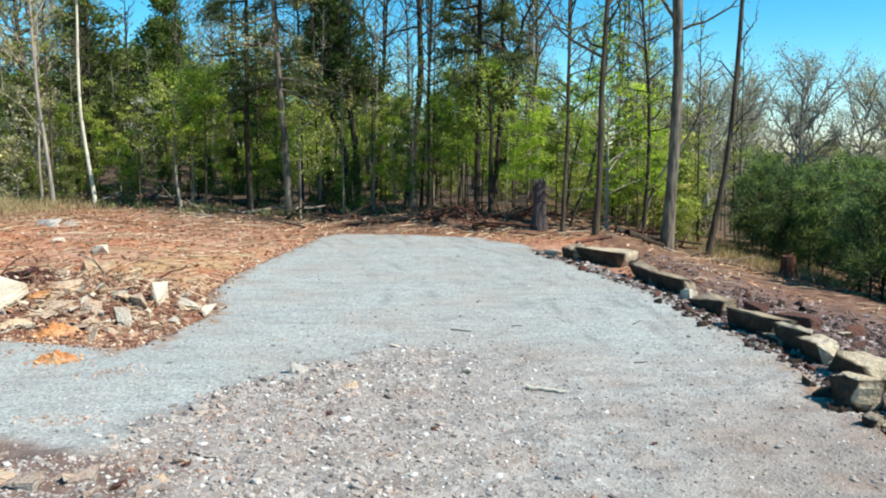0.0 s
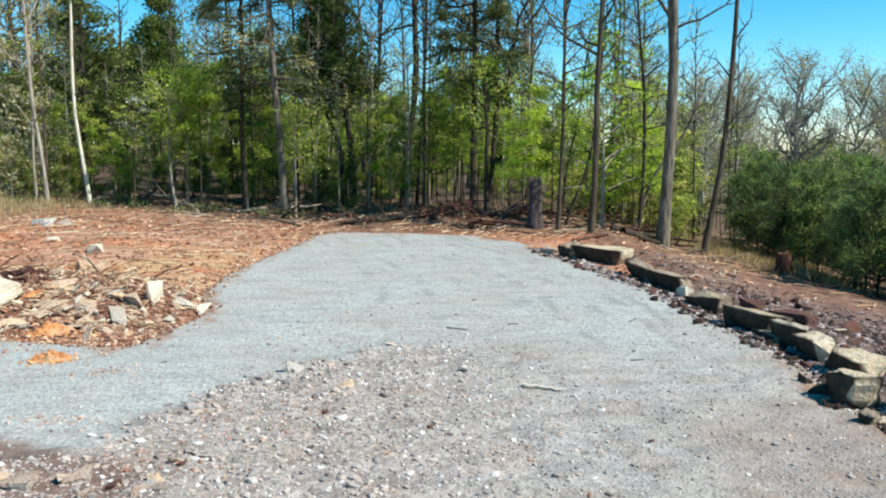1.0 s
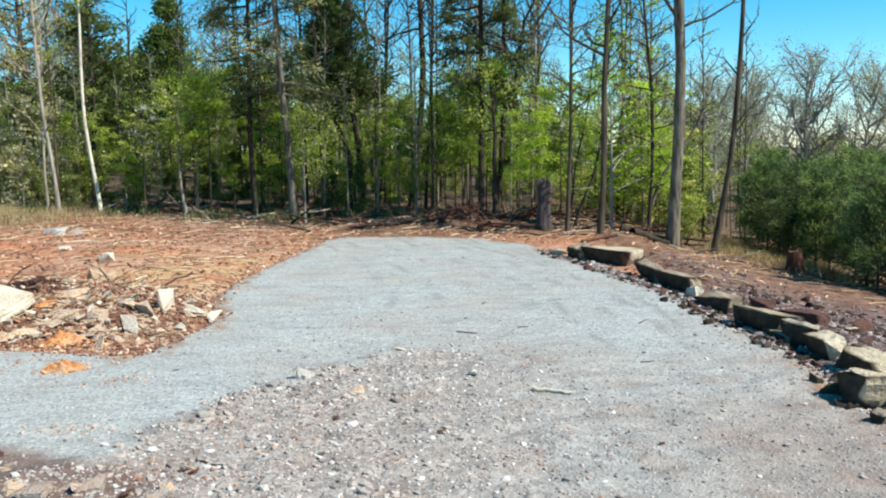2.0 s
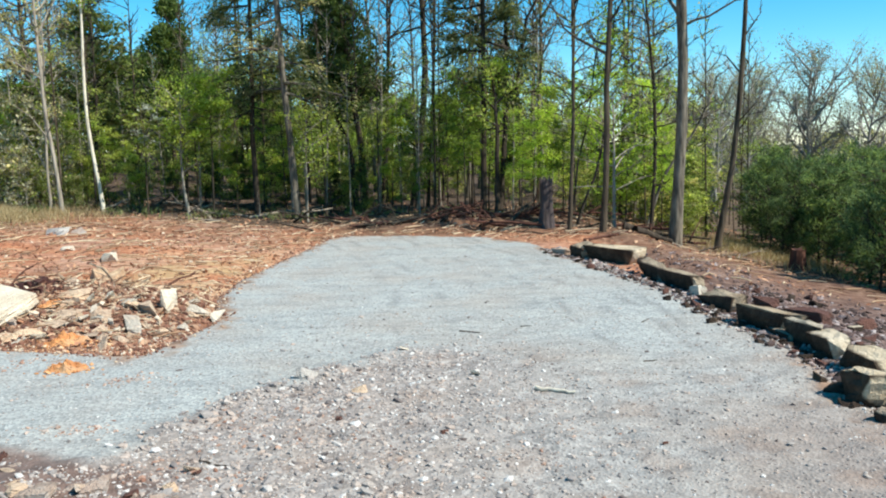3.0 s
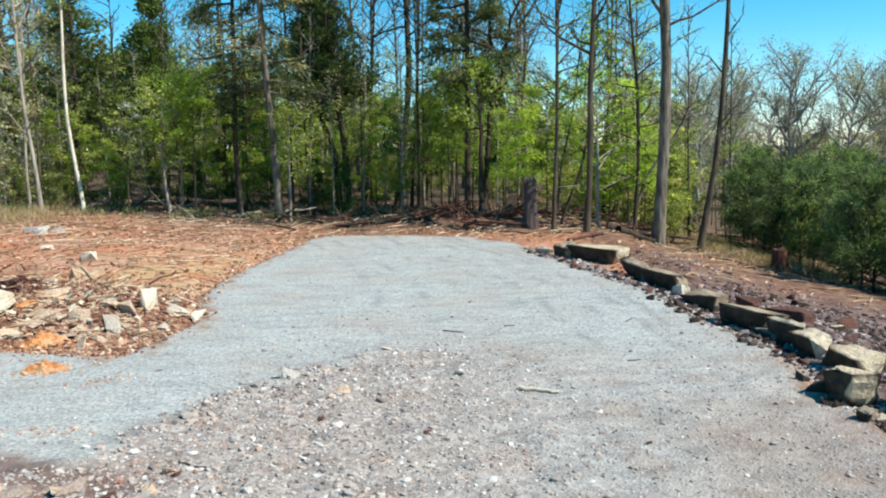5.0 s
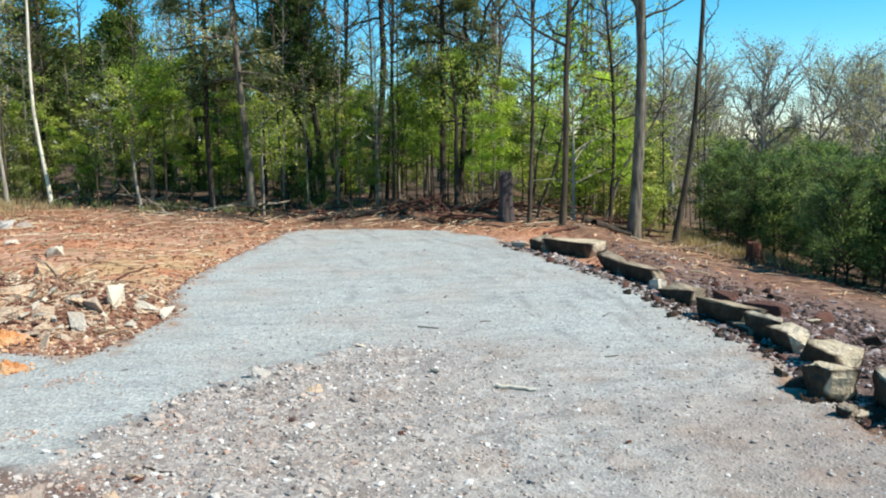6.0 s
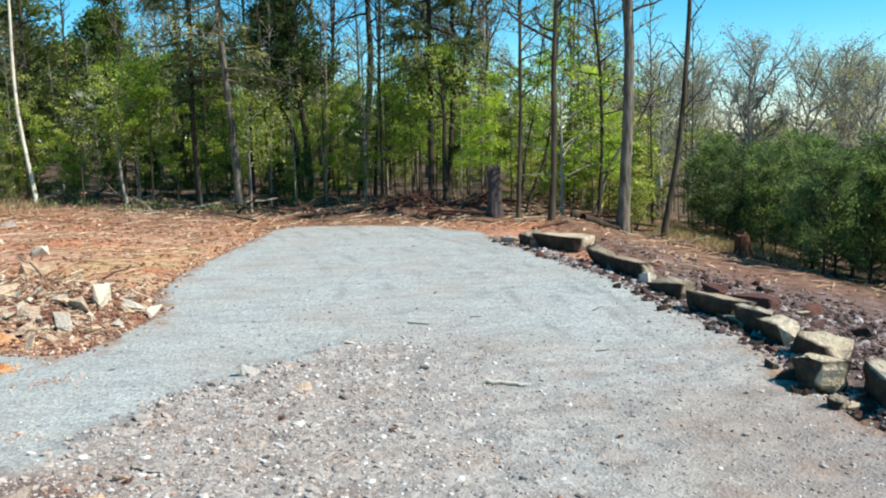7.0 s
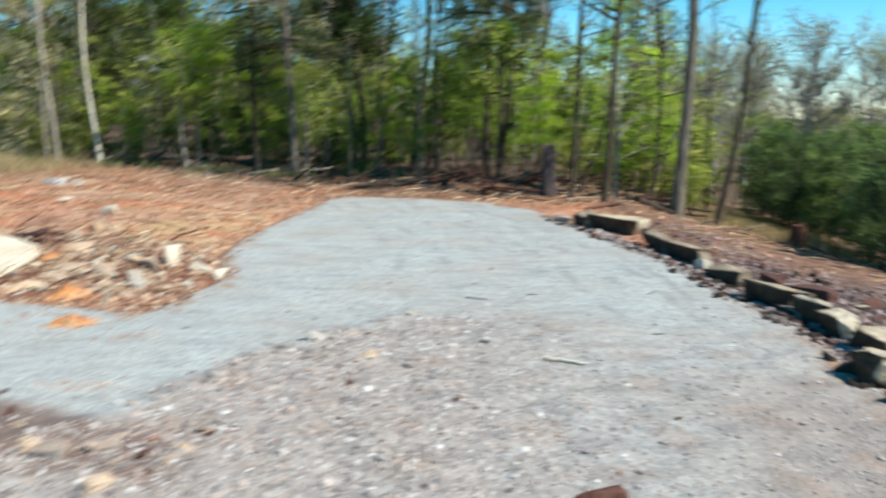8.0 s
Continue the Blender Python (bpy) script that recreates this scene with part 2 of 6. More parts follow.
M_DEADWOOD = bark_material("weathered_wood", (0.14, 0.10, 0.075), (0.42, 0.34, 0.26))
M_TORN = bark_material("torn_tan_wood", (0.30, 0.17, 0.10), (0.66, 0.47, 0.31))
M_REDWOOD = bark_material("red_cedar_stump", (0.06, 0.024, 0.018), (0.17, 0.075, 0.052))
M_CEDAR = leaf_material("cedar_needles", [(0.0, (0.040, 0.071, 0.027)), (0.5, (0.082, 0.128, 0.047)), (1.0, (0.160, 0.210, 0.077))], 0.42)
M_PINE = leaf_material("pine_needles", [(0.0, (0.099, 0.128, 0.051)), (0.5, (0.2, 0.227, 0.099)), (1.0, (0.384, 0.368, 0.184))], 0.45)
M_SPRING = leaf_material("spring_leaves", [(0.0, (0.19, 0.29, 0.045)), (0.5, (0.31, 0.435, 0.075)), (1.0, (0.50, 0.59, 0.15))], 0.57)
M_GREEN = leaf_material("green_leaves", [(0.0, (0.15, 0.20, 0.048)), (0.5, (0.32, 0.385, 0.105)), (1.0, (0.56, 0.60, 0.22))], 0.58)
M_OLIVE = leaf_material("budding_leaves", [(0.0, (0.22, 0.22, 0.10)), (0.5, (0.40, 0.38, 0.185)), (1.0, (0.62, 0.54, 0.32))], 0.48)
# tan buds paled and greyed, with distance haze put into the colour
M_BUDS = leaf_material("hazed_tan_buds", [(0.0, (0.27, 0.24, 0.18)), (0.5, (0.42, 0.40, 0.31)), (1.0, (0.58, 0.55, 0.45))], 0.4)
M_BLOSSOM = leaf_material("white_blossom", [(0.0, (0.5, 0.5, 0.42)), (1.0, (0.75, 0.75, 0.68))], 0.3)
M_BUSH = leaf_material("evergreen_bush_leaves", [(0.0, (0.066, 0.102, 0.052)), (0.6, (0.148, 0.212, 0.10)), (1.0, (0.29, 0.365, 0.175))], 0.52)
M_STRAW = leaf_material("dry_grass_blades", [(0.0, (0.32, 0.22, 0.12)), (0.5, (0.48, 0.36, 0.20)), (1.0, (0.64, 0.52, 0.33))], 0.3)


# ---------------------------------------------------------------- shapes
def link_mesh(name, verts, faces, mat, parent=None, smooth=False):
    me = bpy.data.meshes.new(name)
    if isinstance(faces, np.ndarray):
        verts = np.asarray(verts, dtype=np.float32)
        nf, k = faces.shape
        me.vertices.add(len(verts))
        me.vertices.foreach_set("co", verts.ravel())
        me.loops.add(nf * k)
        me.loops.foreach_set("vertex_index", faces.astype(np.int32).ravel())
        me.polygons.add(nf)
        me.polygons.foreach_set("loop_start", np.arange(0, nf * k, k, dtype=np.int32))
        me.update(calc_edges=True)
    else:
        me.from_pydata([tuple(v) for v in verts], [], [tuple(f) for f in faces])
    me.materials.append(mat)
    me.polygons.foreach_set("use_smooth", np.full(len(me.polygons), smooth, dtype=bool))
    ob = new(name, me)
    if parent:
        ob.parent = parent
    return ob


def smoothstep(v, a, b):
    t = np.clip((v - a) / (b - a), 0, 1)
    return t * t * (3 - 2 * t)


def waves(x, y, seed, size, octaves=4):
    """Smooth bumps without a visible period, about -1 to 1."""
    rng = np.random.default_rng(seed)
    out, amp, k = np.zeros_like(x, dtype=float), 1.0, 2 * np.pi / size
    for _ in range(octaves):
        for _ in range(5):
            a, ph = rng.uniform(0, 2 * np.pi, 2)
            s = k * rng.uniform(0.7, 1.4)
            out += amp / 3.2 * np.sin(s * (np.cos(a) * x + np.sin(a) * y) + ph)
        amp, k = amp * 0.5, k * 2.1
    return out


PAD = np.array([(-1.9, 15.6), (-2.3, 15.1), (-2.45, 13.6), (-2.62, 12.0), (-2.74, 10.4), (-2.72, 9.2), (-2.5, 8.4), (-2.36, 7.85),
                (-2.5, 7.2), (-2.58, 6.66), (-3.1, 6.75), (-4.0, 7.0), (-7.0, 7.6), (-9.0, 6.6), (-7.0, 4.8), (-4.5, 3.6),
                (-3.4, 2.0), (-3.1, -0.6), (-2.9, -3.4), (-2.3, -5.3), (-1.1, -6.3), (0.7, -6.5), (2.0, -5.6), (2.7, -3.6), (2.95, -0.8), (2.75, 3.0), (2.62, 4.6), (2.6, 5.1),
                (2.75, 6.0), (2.8, 6.7), (2.65, 8.2), (2.45, 9.6), (2.1, 10.8), (1.75, 12.2), (1.41, 13.9), (0.7, 14.8), (-0.4, 15.4)])
COARSE = np.array([(-2.3, 4.0), (-1.78, 4.55), (-1.47, 5.26), (-1.04, 5.85), (-0.4, 6.6), (0.4, 6.7), (1.3, 6.0), (2.0, 6.3), (2.8, 7.5),
                   (3.2, 5), (3, -7), (-3, -7), (-3, 3.7)])


def inside(poly, x, y):
    """Distance to the outline, positive inside."""
    best = np.full(np.shape(x), 1e9)
    odd = np.zeros(np.shape(x), dtype=bool)
    for (ax, ay), (bx, by) in zip(poly, np.roll(poly, -1, axis=0)):
        dx, dy = bx - ax, by - ay
        t = np.clip(((x - ax) * dx + (y - ay) * dy) / (dx * dx + dy * dy), 0, 1)
        best = np.minimum(best, np.hypot(x - ax - t * dx, y - ay - t * dy))
        if ay != by:
            odd ^= ((ay > y) != (by > y)) & (x < (bx - ax) * (y - ay) / (by - ay) + ax)
    return np.where(odd, best, -best)


def land(x, y):
    """Height of the bare ground."""
    x, y = np.asarray(x, dtype=float), np.asarray(y, dtype=float)
    z = 0.05 * np.clip(-2.6 - x, 0, 9) * smoothstep(y, 6.5, 13) + 0.02 * np.clip(-2 - x, 0, 40) * smoothstep(y, 20, 50)
    z = z + 0.32 * np.exp(-((x + 3.9) / 1.25) ** 2 - ((y - 8.3) / 0.7) ** 2) + 0.07 * np.exp(-((x + 4.6) / 1.5) ** 2 - ((y - 10.5) / 2.2) ** 2)
    z = z + 0.05 * smoothstep(x, 2.6, 3.1) * smoothstep(-x, -6, -3.5)
    z = z - 0.17 * np.clip(x - 3.1, 0, 5) - 0.10 * smoothstep(x, 3.0, 4.2) * smoothstep(y, 11, 13.5) - 0.10 * np.clip(x - 8.1, 0, 20) - 0.01 * np.clip(x - 28, 0, 60)
    z = z + 0.014 * np.clip(y - 24, 0, 60) * smoothstep(-x, -6, 4)
    z = z + 0.20 * np.exp(-((y - 17.1) / 0.75) ** 2) * smoothstep(x, -3.2, -1) * smoothstep(-x, -3.6, -2)
    z = z + 0.09 * np.exp(-((x - 0.55) / 0.7) ** 2 - ((y - 16.9) / 0.5) ** 2)
    rough = 0.035 + 0.03 * smoothstep(y, 15, 22)
    z = z + rough * waves(x, y, 3, 2.6, 4)
    d = inside(PAD, x, y)
    return np.where(d > -0.4, z * (1 - smoothstep(d, -0.4, 0.1)) - 0.05 * smoothstep(d, -0.1, 0.15), z)


def pad_top(x, y):
    d = inside(PAD, x, y)
    soft = 0.05 + 0.75 * smoothstep(x, -0.9, 0.9)
    c = smoothstep(inside(COARSE, x, y) + 0.14 * waves(x, y, 8, 0.9, 4), -soft, soft + 0.08)
    edge = inside(COARSE, x, y)
    ridge = 0.025 * np.exp(-((edge - 0.05) / 0.12) ** 2) * smoothstep(-x, -0.6, 0.8)
    z = 0.008 * waves(x, y, 5, 1.7, 3) + c * (0.012 * waves(x, y, 6, 0.5, 4) + 0.012) + ridge
    z = z + 0.012 * smoothstep(d, 1.2, 0.2) * smoothstep(y, 7, 9)
    return z - 0.075 * (1 - smoothstep(d, -0.1, 0.12)), c


def ground_z(x, y):
    """Top surface at one place, pad or soil."""
    x, y = np.array([float(x)]), np.array([float(y)])
    z = land(x, y)
    if inside(PAD, x, y)[0] > -0.05:
        z = np.maximum(z, pad_top(x, y)[0])
    return float(z[0])


def grid(xs, ys):
    gx, gy = np.meshgrid(xs, ys)
    n, m = len(xs), len(ys)
    i = (np.arange(m - 1)[:, None] * n + np.arange(n - 1)[None, :]).ravel()
    return gx.ravel(), gy.ravel(), np.stack([i, i + 1, i + n + 1, i + n], 1)


def float_attribute(ob, name, values):
    ob.data.attributes.new(name, "FLOAT", "POINT").data.foreach_set("value", np.asarray(values, dtype=np.float32))


def build_ground():
    far = np.geomspace(0.3, 900, 46)
    xs = np.concatenate([-10 - far[::-1], np.arange(-10, 8.01, 0.11), 8 + far])
    ys = np.concatenate([-7 - far[::-1], np.arange(-7, 20.01, 0.11), 20 + far])
    x, y, faces = grid(xs, ys)
    z = land(x, y)
    ob = link_mesh("ground", np.stack([x, y, z], 1), faces, M_SOIL, smooth=True)
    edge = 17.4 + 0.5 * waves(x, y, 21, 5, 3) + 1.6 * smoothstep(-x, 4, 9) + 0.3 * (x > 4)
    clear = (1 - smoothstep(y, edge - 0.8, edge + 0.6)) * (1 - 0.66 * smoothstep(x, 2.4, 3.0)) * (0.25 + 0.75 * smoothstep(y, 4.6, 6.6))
    # right end darkens early: the bushes' shade is put into the soil colour
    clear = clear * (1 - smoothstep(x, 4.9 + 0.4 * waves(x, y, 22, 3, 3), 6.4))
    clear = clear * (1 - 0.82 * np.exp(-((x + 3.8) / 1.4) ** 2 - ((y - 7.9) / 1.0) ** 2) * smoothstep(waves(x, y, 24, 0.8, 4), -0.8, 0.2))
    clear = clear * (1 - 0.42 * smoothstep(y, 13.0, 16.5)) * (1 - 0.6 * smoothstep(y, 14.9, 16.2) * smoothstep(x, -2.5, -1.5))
    float_attribute(ob, "dug_bank", 0.8 * smoothstep(x, 2.4, 2.9) * (1 - 0.6 * smoothstep(y, 7.5, 10.5)) * (1 - smoothstep(y, 10.5, 14)) * (1 - smoothstep(x, 5.0, 6.4)))
    float_attribute(ob, "pile", np.clip(np.exp(-((x + 3.75) / 1.25) ** 2 - ((y - 8.0) / 0.85) ** 2) * (0.9 + 0.5 * waves(x, y, 43, 0.7, 4)), 0, 0.95))
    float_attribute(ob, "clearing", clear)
    dry = np.exp(-((x - 6.2) / 0.8) ** 2 - ((y - 16.4) / 1.5) ** 2) + 0.7 * smoothstep(-x, 7.5, 9.5) * smoothstep(y, 14.5, 16) * (1 - smoothstep(y, 19, 21))
    float_attribute(ob, "straw", np.clip(np.exp(-((x + 3.4) / 0.9) ** 2 - ((y - 10.5) / 2.4) ** 2) * (0.6 + 0.7 * waves(x, y, 41, 1.1, 4)), 0, 0.85))
    float_attribute(ob, "dry_grass", np.clip(dry + 0.12 * smoothstep(x, 3, 6) * smoothstep(y, 16.5, 18) + 0.8 * np.exp(-((x - 5.2) / 2.2) ** 2 - ((y - 20.5) / 3.5) ** 2), 0, 1))
    tagged(ob, "reddish-brown leaf-covered soil ground around a gravel pad", "ground", kind="structure")


def build_pad():
    xs, ys = np.arange(-9.1, 3.1, 0.05), np.arange(-6.8, 15.75, 0.05)
    x, y, faces = grid(xs, ys)
    d = inside(PAD, x, y) + 0.09 * waves(x, y, 11, 0.6, 5)
    keep = (d[faces] > -0.02).all(axis=1)
    faces = faces[keep]
    used, index = np.unique(faces, return_inverse=True)
    x, y, d = x[used], y[used], d[used]
    z, c = pad_top(x, y)
    ob = link_mesh("gravel_pad", np.stack([x, y, z], 1), index.reshape(faces.shape), M_GRAVEL, smooth=True)
    float_attribute(ob, "coarse", c * (1 - 0.55 * smoothstep(x, -0.6, 1.5)))
    band = y - (4.02 - 0.42 * (x + 2.2)) + 0.08 * waves(x, y, 14, 0.6, 4)
    near = smoothstep(-np.abs(band), -0.42, -0.22) * smoothstep(-x, 1.15, 1.6) * smoothstep(x, -4.0, -3.0)
    float_attribute(ob, "dug", np.clip(0.9 * near + 0.32 * smoothstep(x + 0.2 * waves(x, y, 17, 0.7, 4), 0.6, 2.2) * smoothstep(-y, -5.6, -4.2), 0, 0.9))
    soil = np.clip(1 - smoothstep(d + 0.12 * waves(x, y, 15, 0.35, 4), 0.0, 0.26) + 0.2 * near + 0.25 * c * smoothstep(waves(x, y, 13, 0.8, 4), 0.3, 0.9)
                   + 0.15 * smoothstep(x + 0.15 * waves(x, y, 16, 0.9, 4), 1.0, 2.0) * smoothstep(-y, -5.4, -4.3), 0, 0.9)
    float_attribute(ob, "soil", soil)
    off = np.interp(y, [4, 5, 6, 7, 8, 9, 10, 11, 12.4, 15], [2.75, 2.55, 2.68, 2.52, 2.45, 2.40, 2.18, 1.95, 1.55, 0.6]) - x + 0.05 * waves(x, y, 18, 2.2, 3)
    rut = sum(np.exp(-((off - o) / 0.055) ** 2) * smoothstep(waves(x, y, 60 + k, 1.3, 3), -0.3, 0.7) for k, o in enumerate((0.38, 0.58, 0.9, 1.3, 1.55, 2.0, 2.5, 3.0)))
    float_attribute(ob, "rut", np.clip(rut, 0, 1) * smoothstep(y, 5.2, 7.0))
    tagged(ob, "pale grey crushed gravel parking pad, loose in front", "pavement", kind="structure")


build_ground()
build_pad()

def ico(level):
    bm = bmesh.new()
    bmesh.ops.create_icosphere(bm, subdivisions=level, radius=1)
    v = np.array([w.co[:] for w in bm.verts])
    bm.verts.ensure_lookup_table()
    f = np.array([[w.index for w in g.verts] for g in bm.faces])
    bm.free()
    return v, f


ICO1 = ico(1)


def broken_rock(seed, dims, jitter=0.45, extra=8, cuts=3, rough=0.045, kept=5):
    """An angular broken rock: flat facets between scattered corners, slightly worn, its base at z = 0.
    Also tells for each vertex how far it lies on a face painted as sunlit: the top and one end."""
    rng = np.random.default_rng(seed)
    corners = list(itertools.product((-1, 1), repeat=3))
    pts = [np.array(corners[k]) * (1 - jitter * rng.random(3)) for k in rng.permutation(8)[:kept]]
    for _ in range(extra):
        d = rng.normal(size=3)
        pts.append(d / np.linalg.norm(d) * rng.uniform(0.9, 1.25))
    bm = bmesh.new()
    for p in pts:
        bm.verts.new(p)
    spare = bmesh.ops.convex_hull(bm, input=bm.verts)
    gone = [g for g in {*spare["geom_interior"], *spare["geom_unused"]} if isinstance(g, bmesh.types.BMVert)]
    bmesh.ops.delete(bm, geom=gone, context="VERTS")
    if cuts:
        bmesh.ops.subdivide_edges(bm, edges=bm.edges, cuts=cuts, use_grid_fill=True)
        bmesh.ops.smooth_vert(bm, verts=bm.verts, factor=0.12, use_axis_x=True, use_axis_y=True, use_axis_z=True)
    bmesh.ops.triangulate(bm, faces=bm.faces)
    bm.normal_update()
    bm.verts.ensure_lookup_table()
    bm.verts.index_update()
    v, nor = np.array([w.co[:] for w in bm.verts]), np.array([w.normal[:] for w in bm.verts])
    f = np.array([[w.index for w in g.verts] for g in bm.faces])
    bm.free()
    # tops and one end are picked to be coloured as sunlit
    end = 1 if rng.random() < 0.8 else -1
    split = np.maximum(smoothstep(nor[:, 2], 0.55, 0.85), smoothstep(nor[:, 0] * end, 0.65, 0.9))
    w = v * np.array(dims) / max(dims)
    v = v + nor * rough * waves(w[:, 0] + 0.7 * w[:, 2], w[:, 1] - 0.6 * w[:, 2], seed, 0.5, 5)[:, None]
    v = v / np.abs(v).max(axis=0) * np.array(dims) / 2
    v[:, 2] -= v[:, 2].min()
    return v, f, split


def clay_shape(seed, dims):
    """A low crumbled heap with a ragged outline."""
    s, rings = 44, 12
    a = np.arange(s) / s * 2 * np.pi
    edge = 1 + 0.11 * waves(np.cos(a) * 0.6, np.sin(a) * 0.6, seed, 1.0, 5)
    v = []
    for k in range(rings):
        u = (k + 0.3) / (rings - 0.7)
        x, y = u * edge * np.cos(a), u * edge * np.sin(a)
        z = (1 - u ** 2) * (0.5 + 0.35 * waves(x, y, seed + 1, 0.8, 5)) - 0.25 * u ** 3
        v.extend(zip(x * dims[0] / 2, y * dims[1] / 2, z * dims[2]))
    f = [(k * s + i, k * s + (i + 1) % s, (k + 1) * s + (i + 1) % s, (k + 1) * s + i) for k in range(rings - 1) for i in range(s)]
    return v, [*f, tuple(range(s))[::-1]]


def tubes(lines, sides=6):
    """Round tapered limbs: lines of (points, radii), in one mesh."""
    vs, fs, n0 = [], [], 0
    ang = np.arange(sides) / sides * 2 * np.pi
    for pts, rad in lines:
        pts = np.asarray(pts, dtype=float)
        n = len(pts)
        t = np.gradient(pts, axis=0)
        t /= np.linalg.norm(t, axis=1, keepdims=True) + 1e-9
        ref = np.where(np.abs(t[:, 2:3]) > 0.9, np.array([[1.0, 0, 0]]), np.array([[0, 0, 1.0]]))
        a = np.cross(t, ref)
        a /= np.linalg.norm(a, axis=1, keepdims=True) + 1e-9
        b = np.cross(t, a)
        ring = a[:, None, :] * np.cos(ang)[None, :, None] + b[:, None, :] * np.sin(ang)[None, :, None]
        vs.append((pts[:, None, :] + ring * np.asarray(rad)[:, None, None]).reshape(-1, 3))
        i = (np.arange(n - 1)[:, None] * sides + np.arange(sides)[None, :]).ravel()
        j = (np.arange(n - 1)[:, None] * sides + (np.arange(sides)[None, :] + 1) % sides).ravel()
        fs.append(np.stack([i, j, j + sides, i + sides], 1) + n0)
        n0 += n * sides
    return np.concatenate(vs), np.concatenate(fs)


def leaves(rng, centres, length, width, axis=None, flat=0.5):
    """Folded pointed leaves round the centres; flat: how level they lie."""
    n = len(centres)
    if axis is None:
        axis = rng.normal(size=(n, 3))
    axis = axis + rng.normal(size=(n, 3)) * 0.35
    axis /= np.linalg.norm(axis, axis=1, keepdims=True) + 1e-9
    up = rng.normal(size=(n, 3)) * (1 - flat) + np.array([0, 0, flat])
    side = np.cross(axis, up)
    side /= np.linalg.norm(side, axis=1, keepdims=True) + 1e-9
    nor = np.cross(side, axis)
    s = (1 + 0.35 * rng.normal(size=(n, 1))).clip(0.4, 1.9)
    L, Wd = axis * length * s * 0.5, side * width * s * 0.5
    c = np.asarray(centres)
    v = np.stack([c - L, c + Wd + nor * width * 0.2, c + L, c - Wd + nor * width * 0.2], 1).reshape(-1, 3)
    return v, np.arange(n * 4).reshape(n, 4)


def limb(rng, start, direction, length, curve=0.0, segs=5, wobble=0.12):
    d = np.array(direction, dtype=float)
    d /= np.linalg.norm(d)
    p, pts = np.array(start, dtype=float), [np.array(start, dtype=float)]
    for _ in range(segs):
        d = d + rng.normal(size=3) * wobble + np.array([0, 0, curve / segs])
        d /= np.linalg.norm(d)
        p = p + d * length / segs
        pts.append(p.copy())
    return np.array(pts)


